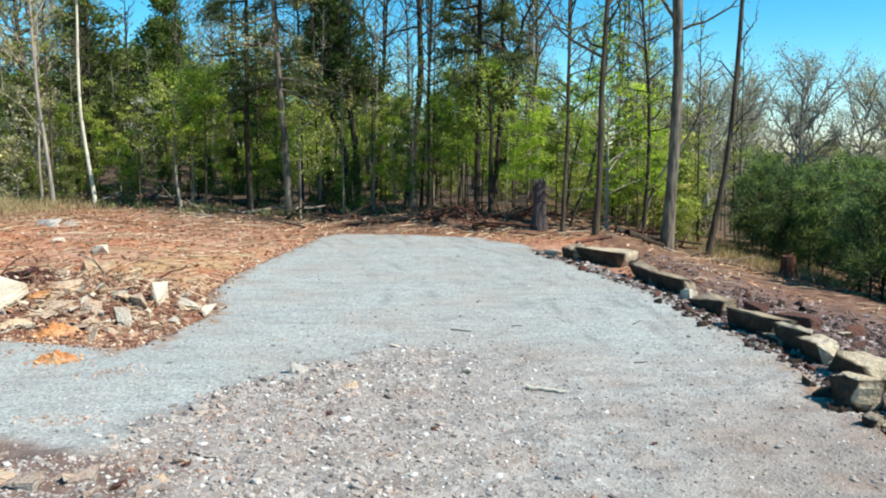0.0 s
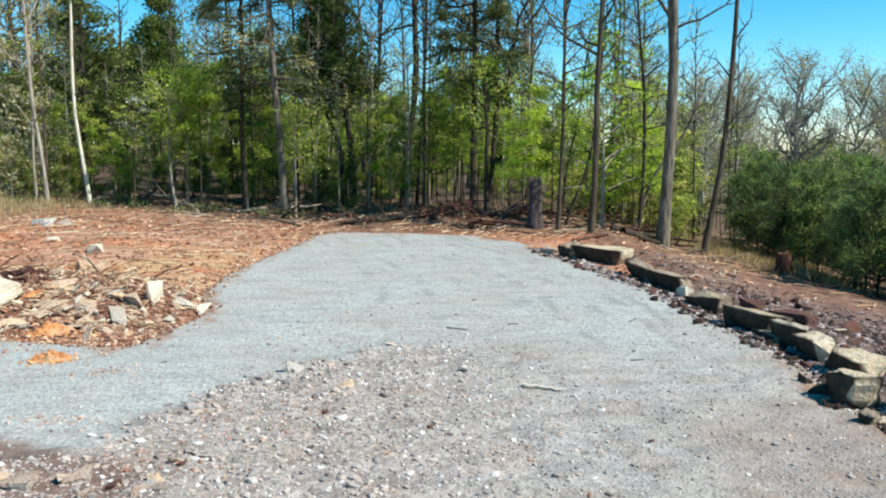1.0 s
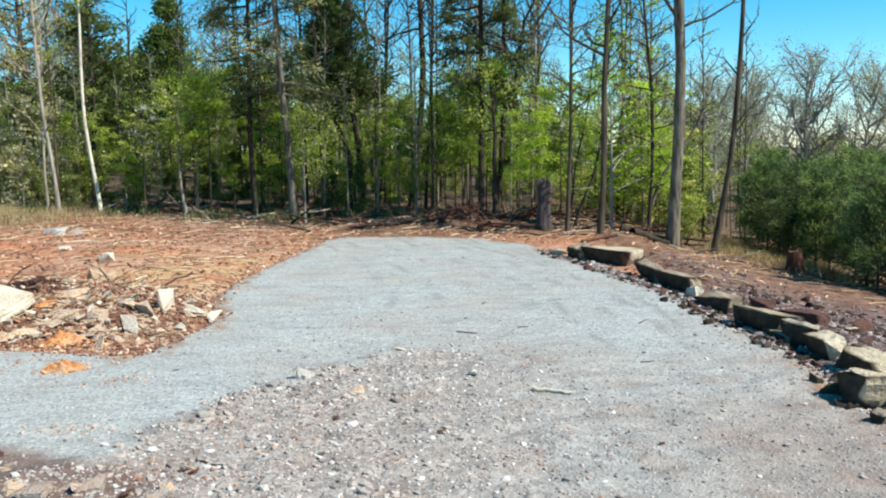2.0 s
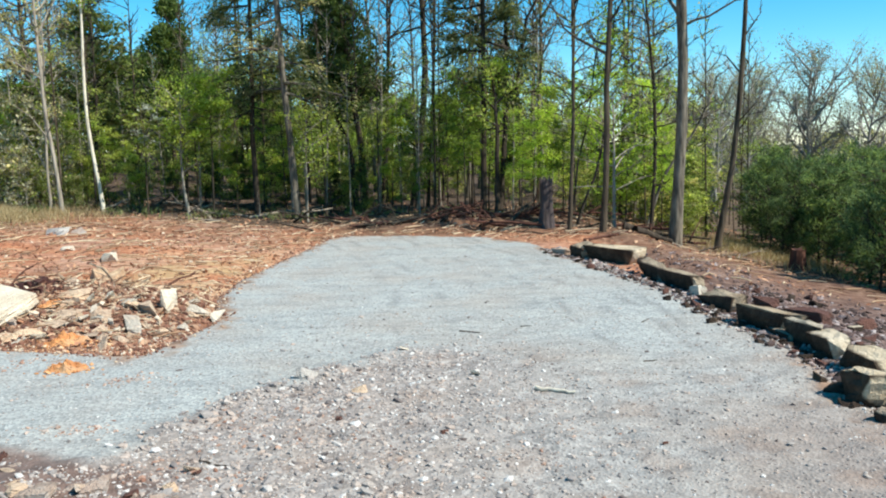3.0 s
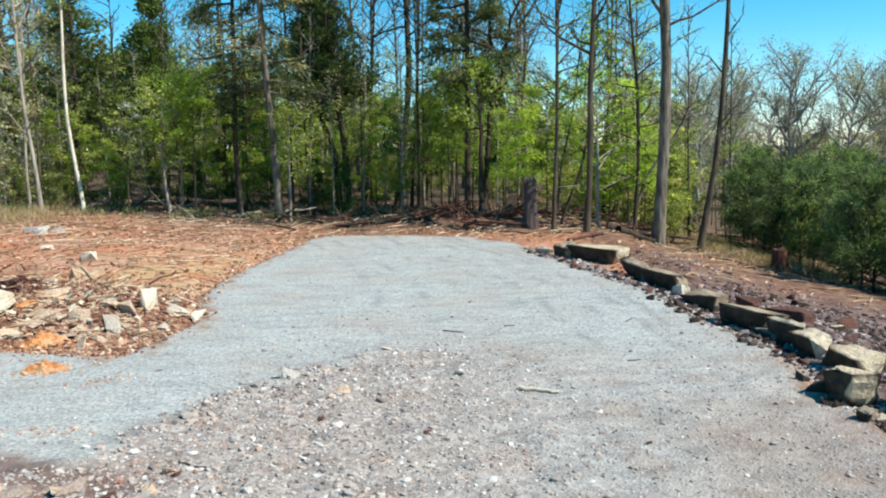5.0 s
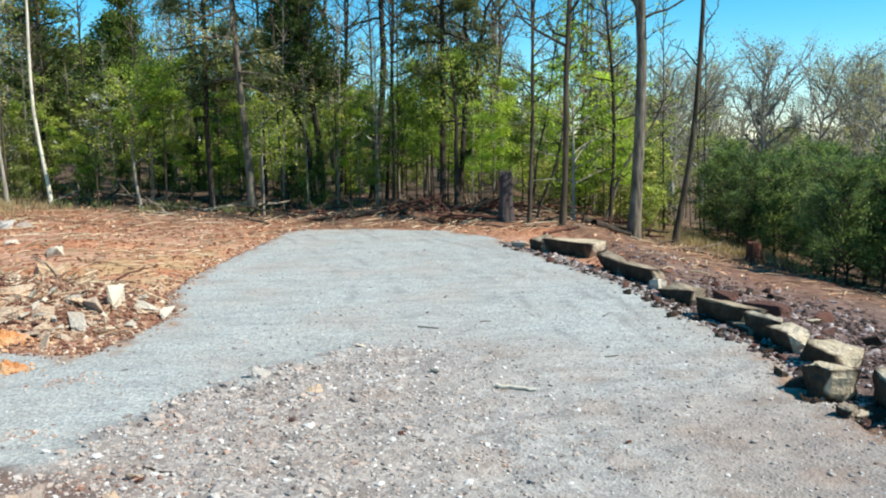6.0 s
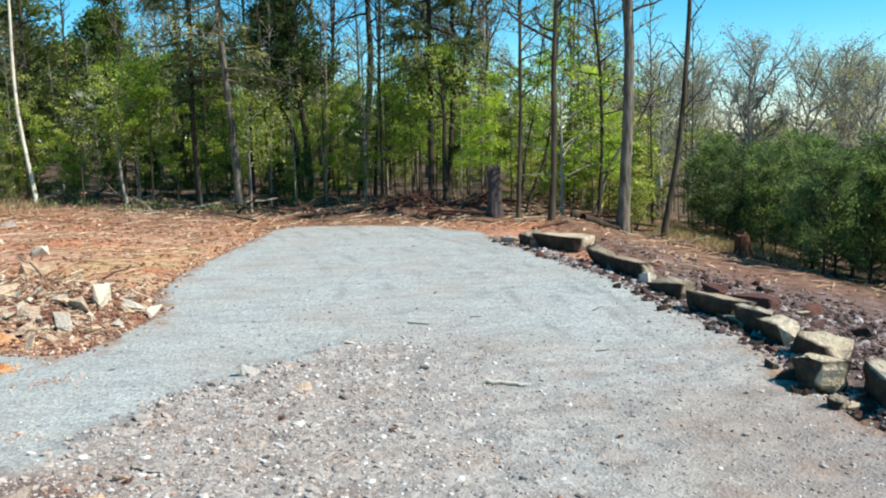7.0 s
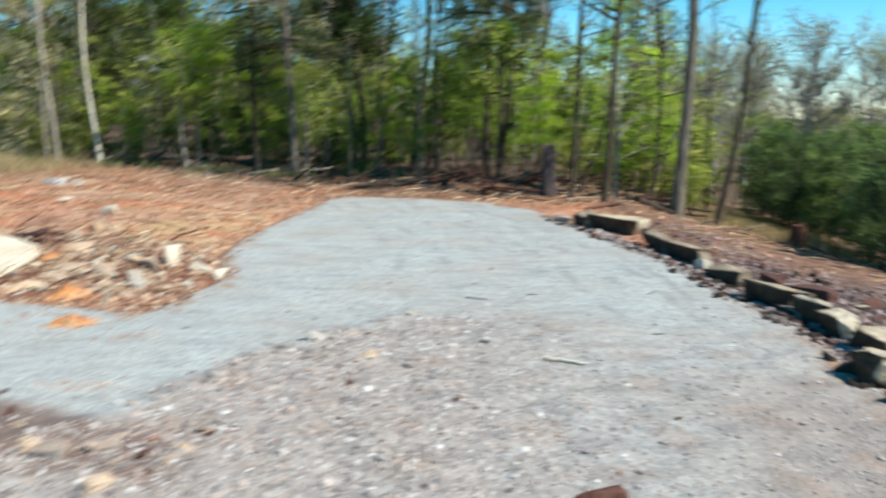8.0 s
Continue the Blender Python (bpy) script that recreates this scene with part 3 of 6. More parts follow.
def skeleton(seed, height, radius, lean=(0, 0), limbs=24, start=0.3, reach=1.6, rise=0.3, curve=0.0, taper_top=0.3, subs=4, twigs=0,
             wobble=0.13, shape="round", crook=0.12, base_flare=1.25, stem=(), boughs=(), limb_size=1.0):
    """Trunk, limbs and branchlets of a tree, and the places where leaves grow, with their outward directions.
    stem: bends of the trunk as (sideways, up); boughs: single limbs as (thickness, bends)."""
    rng = np.random.default_rng(seed)
    n = 14
    u = np.linspace(0, 1, n)
    wx, wy = np.cumsum(rng.normal(size=n)) * wobble * radius * 2, np.cumsum(rng.normal(size=n)) * wobble * radius * 2
    if stem:
        sx, sz = np.array(stem, dtype=float).T
        fine = np.linspace(0, height, 120)
        slope = (sx[-1] - sx[-2]) / (sz[-1] - sz[-2]) * 0.5
        bend = np.where(fine > sz[-1], sx[-1] + slope * (fine - sz[-1]), np.interp(fine, sz, sx))
        bend = np.convolve(np.pad(bend, 5, mode="edge"), np.ones(11) / 11, mode="valid")
        along = np.interp(u * height, fine, bend)
        wx = wx * 0.15
    else:
        along = lean[0] * u * height
    trunk = np.stack([along + wx - wx[0], lean[1] * u * height + wy - wy[0], u * height - 0.08], 1)
    rad = radius * (1 - (1 - taper_top) * u)
    rad = rad * (1 + 0.06 * np.random.default_rng(seed + 900).normal(size=n))
    rad[0] *= base_flare
    rad[1] = rad[1] * (1 + (base_flare - 1) * 0.15)
    lines, spots, ways = [(trunk, rad)], [], []
    for r0, bends in boughs:
        p = np.array([(bx, 0.12 * k * (-1) ** len(bends), bz) for k, (bx, bz) in enumerate(bends)])
        p[0, 1] = np.interp(p[0, 2], trunk[:, 2], trunk[:, 1])
        lines.append((p, np.linspace(r0, r0 * 0.4, len(p))))
        for k in range(1, len(p)):
            tip = limb(rng, p[k], p[k] - p[k - 1] + rng.normal(size=3) * 0.3, 0.5, 0.3, 3, 0.2)
            lines.append((tip, np.linspace(r0 * 0.4, 0.004, len(tip))))
            spots.extend(tip[1:])
            ways.extend(np.diff(tip, axis=0))
    for k in range(limbs):
        f = start + (1 - start) * ((k + rng.random()) / limbs)
        i = min(int(f * (n - 1)), n - 2)
        t = f * (n - 1) - i
        p = trunk[i] * (1 - t) + trunk[i + 1] * t
        az = k * 2.39996 + rng.normal() * 0.5
        g = (f - start) / (1 - start)
        if shape == "cone":
            L = reach * (1.05 - g) * rng.uniform(0.75, 1.15)
        elif shape == "round":
            L = reach * (0.45 + 0.75 * math.sin(math.pi * min(1, 0.15 + 0.85 * g))) * rng.uniform(0.6, 1.2)
        else:
            L = reach * rng.uniform(0.5, 1.2) * (1 - 0.35 * g)
        up = rise + rng.normal() * 0.15 + (0.5 * g if shape == "round" else 0.15 * g)
        d = (math.cos(az), math.sin(az), up)
        pts = limb(rng, p, d, L, curve, 5, crook)
        r0 = min(radius * 0.5, (0.012 + 0.02 * L) * limb_size)
        lines.append((pts, np.linspace(r0, 0.006, len(pts))))
        m = 10
        s = np.linspace(0.3, 1, m)
        for q in s:
            a = pts[min(int(q * 5), 4)]
            b = pts[min(int(q * 5), 4) + 1]
            spots.append(a + (b - a) * (q * 5 - min(int(q * 5), 4)))
            ways.append(b - a)
        for j in range(subs):
            q = rng.uniform(0.25, 0.95)
            ii = min(int(q * 5), 4)
            o = pts[ii] + (pts[ii + 1] - pts[ii]) * (q * 5 - ii)
            d2 = (pts[-1] - pts[0]) / max(L, 0.1) + rng.normal(size=3) * 0.6
            sub = limb(rng, o, d2, L * rng.uniform(0.25, 0.55), curve * 0.6, 3, crook)
            lines.append((sub, np.linspace(r0 * 0.45, 0.004, len(sub))))
            spots.extend(sub[1:])
            ways.extend(np.diff(sub, axis=0))
            for _ in range(twigs):
                e = sub[rng.integers(1, 4)]
                tw = limb(rng, e, d2 + rng.normal(size=3) * 0.7, L * rng.uniform(0.12, 0.28), 0.2, 2)
                lines.append((tw, np.linspace(0.006, 0.003, len(tw))))
                spots.extend(tw[1:])
                ways.extend(np.diff(tw, axis=0))
    return lines, np.array(spots), np.array(ways), rng


def lumps(p, seed, size):
    """Smooth bumps in space, about -1.5 to 1.5, that gather leaves into clumps."""
    rng = np.random.default_rng(seed)
    out = np.zeros(len(p))
    for k in range(9):
        d = rng.normal(size=3)
        d[2] *= 1.6
        d *= 2 * np.pi / size / np.linalg.norm(d) * rng.uniform(0.7, 1.7)
        out += np.sin(p @ d + rng.uniform(0, 6.28)) / 2.1
    return out


def tree(name, label, category, group, bark, crown_mats, skel, per_spot=6, spread=0.14, size=(0.10, 0.06), flat=0.5, along=False, keep=1.0, clump=(), thin_above=5.2):
    """A tree: an empty at its foot with a trunk and one crown mesh for each kind of leaf."""
    lines, spots, ways, rng = skel
    root = tagged(new(name), label, category, group)
    v, f = tubes(lines[:1], 10)
    for sides, some in ((5, [ln for ln in lines[1:] if ln[1][0] > 0.02]), (3, [ln for ln in lines[1:] if ln[1][0] <= 0.02])):
        if some:
            v2, f2 = tubes(some, sides)
            v, f = np.concatenate([v, v2]), np.concatenate([f, f2 + len(v)])
    link_mesh("trunk", v, f, bark, root, smooth=True)
    pick = rng.random(len(spots)) < np.where(spots[:, 2] > thin_above, 0.12, 1.0) * keep
    if clump:
        pick &= lumps(spots, len(spots), clump[0]) > clump[1]
    spots, ways = spots[pick], ways[pick]
    if per_spot and len(spots):
        tone = lumps(spots, len(spots) + 1, 1.1) + rng.normal(size=len(spots)) * 0.5
        share = np.cumsum([w for _, w in crown_mats])
        kinds = np.searchsorted(np.quantile(tone, np.clip(share[:-1], 0, 1)), tone) if len(crown_mats) > 1 else np.zeros(len(spots), dtype=int)
        for k, (mat, _) in enumerate(crown_mats):
            sp, wy = spots[kinds == k], ways[kinds == k]
            if len(sp) == 0:
                continue
            c = np.repeat(sp, per_spot, axis=0) + rng.normal(size=(len(sp) * per_spot, 3)) * np.array([spread, spread, spread * (1 - 0.5 * flat)])
            ax = np.repeat(wy / (np.linalg.norm(wy, axis=1, keepdims=True) + 1e-9), per_spot, axis=0) if along else None
            v, f = leaves(rng, c, size[0], size[1], ax, flat)
            link_mesh("crown", v, f, mat, root)
    return root


def stand(root, x, y):
    root.matrix_basis = pose(x, y, float(land(np.array([x]), np.array([y]))[0]))
    return root


# ---------------------------------------------------------------- the stone edging along the pad
def boulder(name, label, seed, dims, x, y, turn, mat, group, sink=0.04, tilt=(0, 0), corners=5, extra=8):
    v, f, split = broken_rock(seed, dims, extra=extra, kept=corners)
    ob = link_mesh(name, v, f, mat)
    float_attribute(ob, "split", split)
    ob.matrix_basis = pose(x, y, ground_z(x, y) - sink, tilt[0], tilt[1], turn)
    return tagged(ob, label, "rock", group)


EDGE = "boulders edging the gravel pad"


def edge_block(label, seed, p, q, depth, height, tilt=(0, 0), mat=M_WALL_ROCK, turn=0):
    """A block whose foot runs from p to q along the gravel, its depth behind."""
    p, q = Vector(p), Vector(q)
    d = q - p
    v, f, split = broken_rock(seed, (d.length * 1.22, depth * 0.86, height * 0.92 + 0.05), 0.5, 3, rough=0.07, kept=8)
    v[:, :2] *= 1 - 0.22 * (1 - v[:, 2:] / v[:, 2].max()) ** 2
    c, sn = math.cos(radians(turn)), math.sin(radians(turn))
    v = v @ np.array([[c, sn, 0], [-sn, c, 0], [0, 0, 1]]) + np.array([0, depth * 0.34, 0])
    mid = (p + q) / 2
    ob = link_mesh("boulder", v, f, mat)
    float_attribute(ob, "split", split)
    ob.matrix_basis = pose(mid.x, mid.y, -0.05, 0.5 * tilt[0], tilt[1], math.degrees(math.atan2(d.y, d.x)))
    return tagged(ob, label, "rock", EDGE)


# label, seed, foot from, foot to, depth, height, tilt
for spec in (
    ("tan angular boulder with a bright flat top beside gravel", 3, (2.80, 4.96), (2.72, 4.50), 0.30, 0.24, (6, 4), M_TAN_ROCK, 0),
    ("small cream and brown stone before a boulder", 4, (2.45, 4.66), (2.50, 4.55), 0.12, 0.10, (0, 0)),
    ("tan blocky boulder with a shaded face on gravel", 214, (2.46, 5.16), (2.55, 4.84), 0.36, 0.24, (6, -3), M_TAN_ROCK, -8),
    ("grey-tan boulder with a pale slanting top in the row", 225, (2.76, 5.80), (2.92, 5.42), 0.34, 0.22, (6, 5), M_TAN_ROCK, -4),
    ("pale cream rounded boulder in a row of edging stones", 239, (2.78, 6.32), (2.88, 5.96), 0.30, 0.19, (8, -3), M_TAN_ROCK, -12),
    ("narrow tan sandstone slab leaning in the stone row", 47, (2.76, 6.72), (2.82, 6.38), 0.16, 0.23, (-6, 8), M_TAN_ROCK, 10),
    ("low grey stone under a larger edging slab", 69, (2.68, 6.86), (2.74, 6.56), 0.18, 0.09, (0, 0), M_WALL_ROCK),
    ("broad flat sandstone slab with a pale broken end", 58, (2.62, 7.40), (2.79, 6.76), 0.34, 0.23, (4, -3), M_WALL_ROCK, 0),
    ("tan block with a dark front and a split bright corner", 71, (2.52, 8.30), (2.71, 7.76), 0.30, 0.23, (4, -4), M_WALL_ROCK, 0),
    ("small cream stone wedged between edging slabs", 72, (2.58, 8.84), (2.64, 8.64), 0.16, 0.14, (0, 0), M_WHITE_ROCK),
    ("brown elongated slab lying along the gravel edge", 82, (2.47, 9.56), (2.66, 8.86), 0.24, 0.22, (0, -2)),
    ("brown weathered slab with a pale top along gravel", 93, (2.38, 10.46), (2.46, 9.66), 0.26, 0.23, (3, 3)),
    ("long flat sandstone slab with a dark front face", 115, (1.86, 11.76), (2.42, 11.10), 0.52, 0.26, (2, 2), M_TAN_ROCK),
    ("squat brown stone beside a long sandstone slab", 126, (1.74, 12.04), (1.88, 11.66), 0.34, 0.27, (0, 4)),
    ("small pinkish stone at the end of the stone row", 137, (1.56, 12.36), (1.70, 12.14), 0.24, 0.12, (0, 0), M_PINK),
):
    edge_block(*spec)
boulder("boulder", "dark red sandstone block lying behind the stone row", 148, (0.42, 0.26, 0.17), 3.17, 7.22, -40, M_RED_ROCK, EDGE)
boulder("boulder", "dark red block with a pale top on dug soil", 163, (0.22, 0.18, 0.16), 3.76, 7.30, 60, M_RED_ROCK, EDGE)
boulder("boulder", "tan broken stone on dug soil near the boulders", 164, (0.13, 0.12, 0.10), 3.50, 7.02, 10, M_TAN_ROCK, EDGE)
boulder("boulder", "cream and red broken stone before a boulder", 165, (0.16, 0.12, 0.11), 2.60, 4.60, 30, M_TAN_ROCK, EDGE)
boulder("boulder", "dark red sandstone block tilted on loose soil", 159, (0.22, 0.22, 0.16), 3.02, 7.75, 25, M_RED_ROCK, EDGE)

# rubble between and behind the boulders: a few shared shapes
rng_r = np.random.default_rng(77)
RUBBLE = [broken_rock(500 + k, (0.16, rng_r.uniform(0.08, 0.14), rng_r.uniform(0.05, 0.10)), 0.5, 6, 1) for k in range(14)]


def rubble(name, label, group, mats, places):
    shapes = []
    for v, f, _ in RUBBLE:
        for m in mats:
            me_ob = link_mesh("shape", v, f, m)
            shapes.append(me_ob.data)
            bpy.data.objects.remove(me_ob)
    for x, y, s, flat in places:
        ob = new(name, shapes[rng_r.integers(len(shapes))])
        ob.matrix_basis = pose(x, y, ground_z(x, y) - 0.02 * s, *rng_r.normal(0, 16, 2), rng_r.uniform(0, 360)) @ Matrix.Diagonal((s, s * rng_r.uniform(0.7, 1.3), s * flat, 1))
        tagged(ob, label, "rock", group)


wall_x = lambda y: np.interp(y, [4, 5, 6, 7, 8, 9, 10, 11, 12.4], [2.75, 2.55, 2.68, 2.52, 2.45, 2.40, 2.18, 1.95, 1.55])
spots = [(wall_x(y) + rng_r.normal() * 0.07, y, rng_r.uniform(0.4, 1.0), rng_r.uniform(0.6, 1.2)) for y in rng_r.uniform(4.2, 12.6, 75)]
rubble("stone", "small brown stone at the foot of the boulder row", "small stones along the boulder row", [M_WALL_ROCK, M_RED_ROCK, M_TAN_ROCK], spots)
spots = [(wall_x(y) + rng_r.uniform(-0.08, 0.22), y, rng_r.uniform(0.6, 1.15), rng_r.uniform(0.6, 1.1)) for y in rng_r.uniform(4.4, 11.0, 34)]
rubble("stone", "brown broken stone wedged between edging boulders", "stones wedged in the boulder row", [M_WALL_ROCK, M_TAN_ROCK], spots)
spots = [(3.15 + abs(rng_r.normal()) * 0.7, rng_r.uniform(4.3, 9.0), rng_r.uniform(0.35, 1.15), rng_r.uniform(0.6, 1.2)) for _ in range(50)]
rubble("stone", "brown clod-like stone on loose dug soil", "loose stones behind the boulder row", [M_WALL_ROCK, M_RED_ROCK, M_RED_ROCK], spots)

# ---------------------------------------------------------------- the rock pile on the cleared soil
PILE = "rocks of the pile"
for label, seed, dims, x, y, turn, mat, lift in (
    ("broken white limestone rock at the pile's end on gravel", 251, (0.17, 0.14, 0.14), -2.30, 7.96, 20, M_WHITE_ROCK, 0),
    ("jagged white limestone rock standing on edge", 258, (0.22, 0.16, 0.26), -2.76, 7.98, 40, M_WHITE_ROCK, 0),
    ("white limestone slab lying half buried at the pile", 253, (0.27, 0.19, 0.13), -2.52, 8.06, -10, M_WHITE_ROCK, 6),
    ("tan limestone block leaning on a white rock", 254, (0.22, 0.17, 0.18), -2.90, 7.86, -25, M_PILE_ROCK, 8),
    ("cream long limestone slab lying across the pile", 231, (0.34, 0.17, 0.09), -3.72, 8.02, 15, M_PILE_ROCK, 22),
    ("flat cream limestone slab facing the drive", 232, (0.36, 0.26, 0.09), -3.60, 7.58, -8, M_PILE_ROCK, 26),
    ("small flat cream limestone slab in soil", 233, (0.22, 0.17, 0.08), -3.32, 7.60, 20, M_PILE_ROCK, 28),
    ("narrow cream limestone shard lying in red soil", 235, (0.25, 0.10, 0.07), -3.18, 7.94, -32, M_WHITE_ROCK, 18),
    ("tan limestone slab at the foot of the pile", 236, (0.38, 0.22, 0.09), -3.86, 7.24, 24, M_PILE_ROCK, 18),
    ("small cream stone in dark red soil", 237, (0.12, 0.09, 0.06), -3.12, 7.40, 0, M_WHITE_ROCK, 10),
    ("flat pinkish limestone slab half under soil", 238, (0.27, 0.19, 0.09), -4.10, 7.50, -20, M_PINK, 20),
    ("broken cream stone near the gravel's edge", 239, (0.14, 0.10, 0.07), -2.66, 7.36, 50, M_PILE_ROCK, 12),
    ("round white limestone rock on reddish soil", 257, (0.24, 0.20, 0.19), -4.78, 11.40, 0, M_WHITE_ROCK, 0),
    ("low pale grey rock on reddish leaf litter", 208, (0.46, 0.34, 0.15), -7.15, 14.85, 10, M_GREY_ROCK, 0),
    ("pale grey flat rock leaning on another rock", 221, (0.36, 0.28, 0.14), -6.78, 14.72, 50, M_PINK, 6),
    ("small pale grey rock before two larger rocks", 222, (0.24, 0.20, 0.10), -6.98, 14.45, 80, M_GREY_ROCK, 0),
    ("small dark stone lying in pinkish gravel", 223, (0.05, 0.04, 0.035), -0.70, 4.85, 0, M_RED_ROCK, 0),
    ("small dark stone sunk in loose gravel", 224, (0.05, 0.035, 0.03), -0.05, 4.55, 40, M_RED_ROCK, 0),
    ("small dark stone on trodden gravel", 225, (0.05, 0.03, 0.03), 1.15, 4.30, 70, M_RED_ROCK, 0),
    ("small white rock beside a low grey rock", 209, (0.24, 0.18, 0.11), -6.12, 12.95, 0, M_WHITE_ROCK, 0),
    ("pale long limestone slab pointing down the pile", 210, (0.16, 0.46, 0.12), -2.99, 7.52, 22, M_WHITE_ROCK, 20),
    ("grey-white stone half buried at the gravel's torn edge", 214, (0.18, 0.12, 0.085), -1.05, 5.74, 20, M_GREY_ROCK, 0),
    ("tan flat stone among loose coarse gravel", 215, (0.12, 0.08, 0.06), -0.62, 5.42, 10, M_PILE_ROCK, 0),
    ("small white stone lying on the gravel pad", 216, (0.08, 0.06, 0.04), -0.38, 6.48, 0, M_WHITE_ROCK, 0),
    ("small white stone on the loose gravel", 217, (0.09, 0.07, 0.05), 0.17, 5.72, 0, M_WHITE_ROCK, 0),
    ("flat pale limestone rock in brown soil near the drive", 218, (0.16, 0.12, 0.07), -1.76, 3.86, 20, M_PINK, 10),
    ("flat pale limestone rock sunk in brown soil", 219, (0.22, 0.14, 0.07), -2.0, 3.78, -20, M_PINK, 12),
    ("pale limestone rock at the drive's soil edge", 220, (0.16, 0.12, 0.08), -1.62, 3.40, 45, M_PILE_ROCK, 8),
):
    on_pad = inside(PAD, np.array([x]), np.array([y]))[0] > 0
    boulder("rock", label, seed, dims, x, y, turn, mat, "single stones on the gravel" if on_pad else PILE, min(0.04 - 0.001 * lift, 0.22 * dims[2]), tilt=(lift + rng_r.uniform(-6, 12), rng_r.uniform(-8, 8)), corners=4, extra=4)
v, f, split = broken_rock(205, (1.15, 0.80, 0.17), 0.3, 7)
slab = link_mesh("rock", v, f, M_WHITE_ROCK)
slab.matrix_basis = pose(-4.46, 7.68, ground_z(-4.62, 7.84) - 0.01, 18, 7, -30)
tagged(slab, "large flat white limestone slab tilted on the soil pile", "rock", PILE)
spots = []
while len(spots) < 135:
    x, y = rng_r.normal(-3.65, 0.85), rng_r.normal(7.75, 0.45)
    if inside(PAD, np.array([x]), np.array([y]))[0] < -0.08:
        spots.append((x, y, min(0.15 + rng_r.gamma(3, 0.17), 1.7), rng_r.uniform(0.3, 0.8)))
rubble("rock", "broken tan limestone rock lying in the soil pile", PILE, [M_PILE_ROCK, M_RED_ROCK, M_WHITE_ROCK, M_PILE_ROCK, M_PINK], spots)
for k in range(42):
    x, y = rng_r.normal(-3.55, 0.55), rng_r.normal(7.65, 0.33)
    if inside(PAD, np.array([x]), np.array([y]))[0] < -0.06:
        L = rng_r.uniform(0.12, 0.26)
        boulder("rock", "cream limestone shard sticking out of red soil", 600 + k, (L, L * rng_r.uniform(0.28, 0.55), rng_r.uniform(0.04, 0.07)), x, y, rng_r.normal(-25, 40),
                (M_PILE_ROCK, M_WHITE_ROCK, M_PILE_ROCK)[k % 3], PILE, 0.0, (rng_r.uniform(5, 38), rng_r.uniform(-25, 25)), 4, 4)
spots = [(rng_r.normal(-4.12, 0.16), rng_r.normal(8.14, 0.12), rng_r.uniform(0.5, 1.2), rng_r.uniform(0.8, 1.3)) for _ in range(26)]
rubble("soil_clod", "dark red-brown clod of dug soil on the pile", PILE, [M_DARK_CLOD], spots)
spots = [(rng_r.uniform(-9, -2.9), rng_r.uniform(8.8, 16.5), rng_r.uniform(0.2, 0.75), rng_r.uniform(0.5, 0.9)) for _ in range(58)]
rubble("rock", "small pale rock scattered on the reddish soil", "rocks scattered on the clearing", [M_PILE_ROCK, M_WHITE_ROCK, M_PILE_ROCK], spots)
spots = [(x, 4.02 - 0.42 * (x + 2.2) + rng_r.normal() * 0.16, rng_r.uniform(0.35, 1.0), rng_r.uniform(0.35, 0.7)) for x in rng_r.uniform(-3.0, -1.25, 34)]
rubble("rock", "flat pale rock in brown soil beside the drive", "rocks beside the drive", [M_PINK, M_PINK, M_PILE_ROCK, M_RED_ROCK], spots)


# patches of clay
def clay(label, seed, dims, x, y, turn):
    v, f = clay_shape(seed, dims)
    ob = link_mesh("clay_lump", v, f, M_CLAY)
    ob.matrix_basis = pose(x, y, ground_z(x, y), 0, 0, turn)
    tagged(ob, label, "soil", "lumps of orange clay")


clay("orange clay lump spilled on grey gravel", 301, (0.38, 0.26, 0.09), -2.99, 6.18, 0)
clay("orange clay at the foot of the rock pile", 303, (0.46, 0.26, 0.12), -3.36, 7.02, 10)
clay("yellow-orange clay on the rock pile", 304, (0.36, 0.28, 0.05), -3.85, 7.85, 30)
v, f, _ = broken_rock(308, (0.27, 0.10, 0.07), 0.25, 6)
chunk = link_mesh("wood_chunk", v, f, M_REDWOOD)
chunk.matrix_basis = pose(0.55, 3.40, ground_z(0.55, 3.40) - 0.01, 0, 0, 6)
tagged(chunk, "reddish-brown broken wood chunk lying in gravel", "wood")


# ---------------------------------------------------------------- loose gravel, litter, chips
def stones_cloud(name, places, sizes, mat, label, seed, sunk=0.3):
    rng = np.random.default_rng(seed)
    base, bf = ICO1
    n = len(places)
    m = len(base)
    jit = base[None] * rng.uniform(0.65, 1.15, size=(n, m, 1))
    sc = sizes[:, None, None] * np.stack([rng.uniform(0.7, 1.35, n), rng.uniform(0.6, 1.1, n), rng.uniform(0.4, 0.8, n)], 1)[:, None, :]
    v = jit * sc
    a = rng.uniform(0, 2 * np.pi, n)
    ca, sa = np.cos(a)[:, None], np.sin(a)[:, None]
    x, y = v[..., 0] * ca - v[..., 1] * sa, v[..., 0] * sa + v[..., 1] * ca
    tilt = rng.uniform(-0.5, 0.5, n)[:, None]
    v = np.stack([x, y, v[..., 2] + x * tilt], -1) + places[:, None, :]
    v[..., 2] += (sizes * sunk)[:, None]
    faces = (bf[None] + (np.arange(n) * m)[:, None, None]).reshape(-1, 3)
    return tagged(link_mesh(name, v.reshape(-1, 3), faces, mat), label, "gravel", kind="stuff")


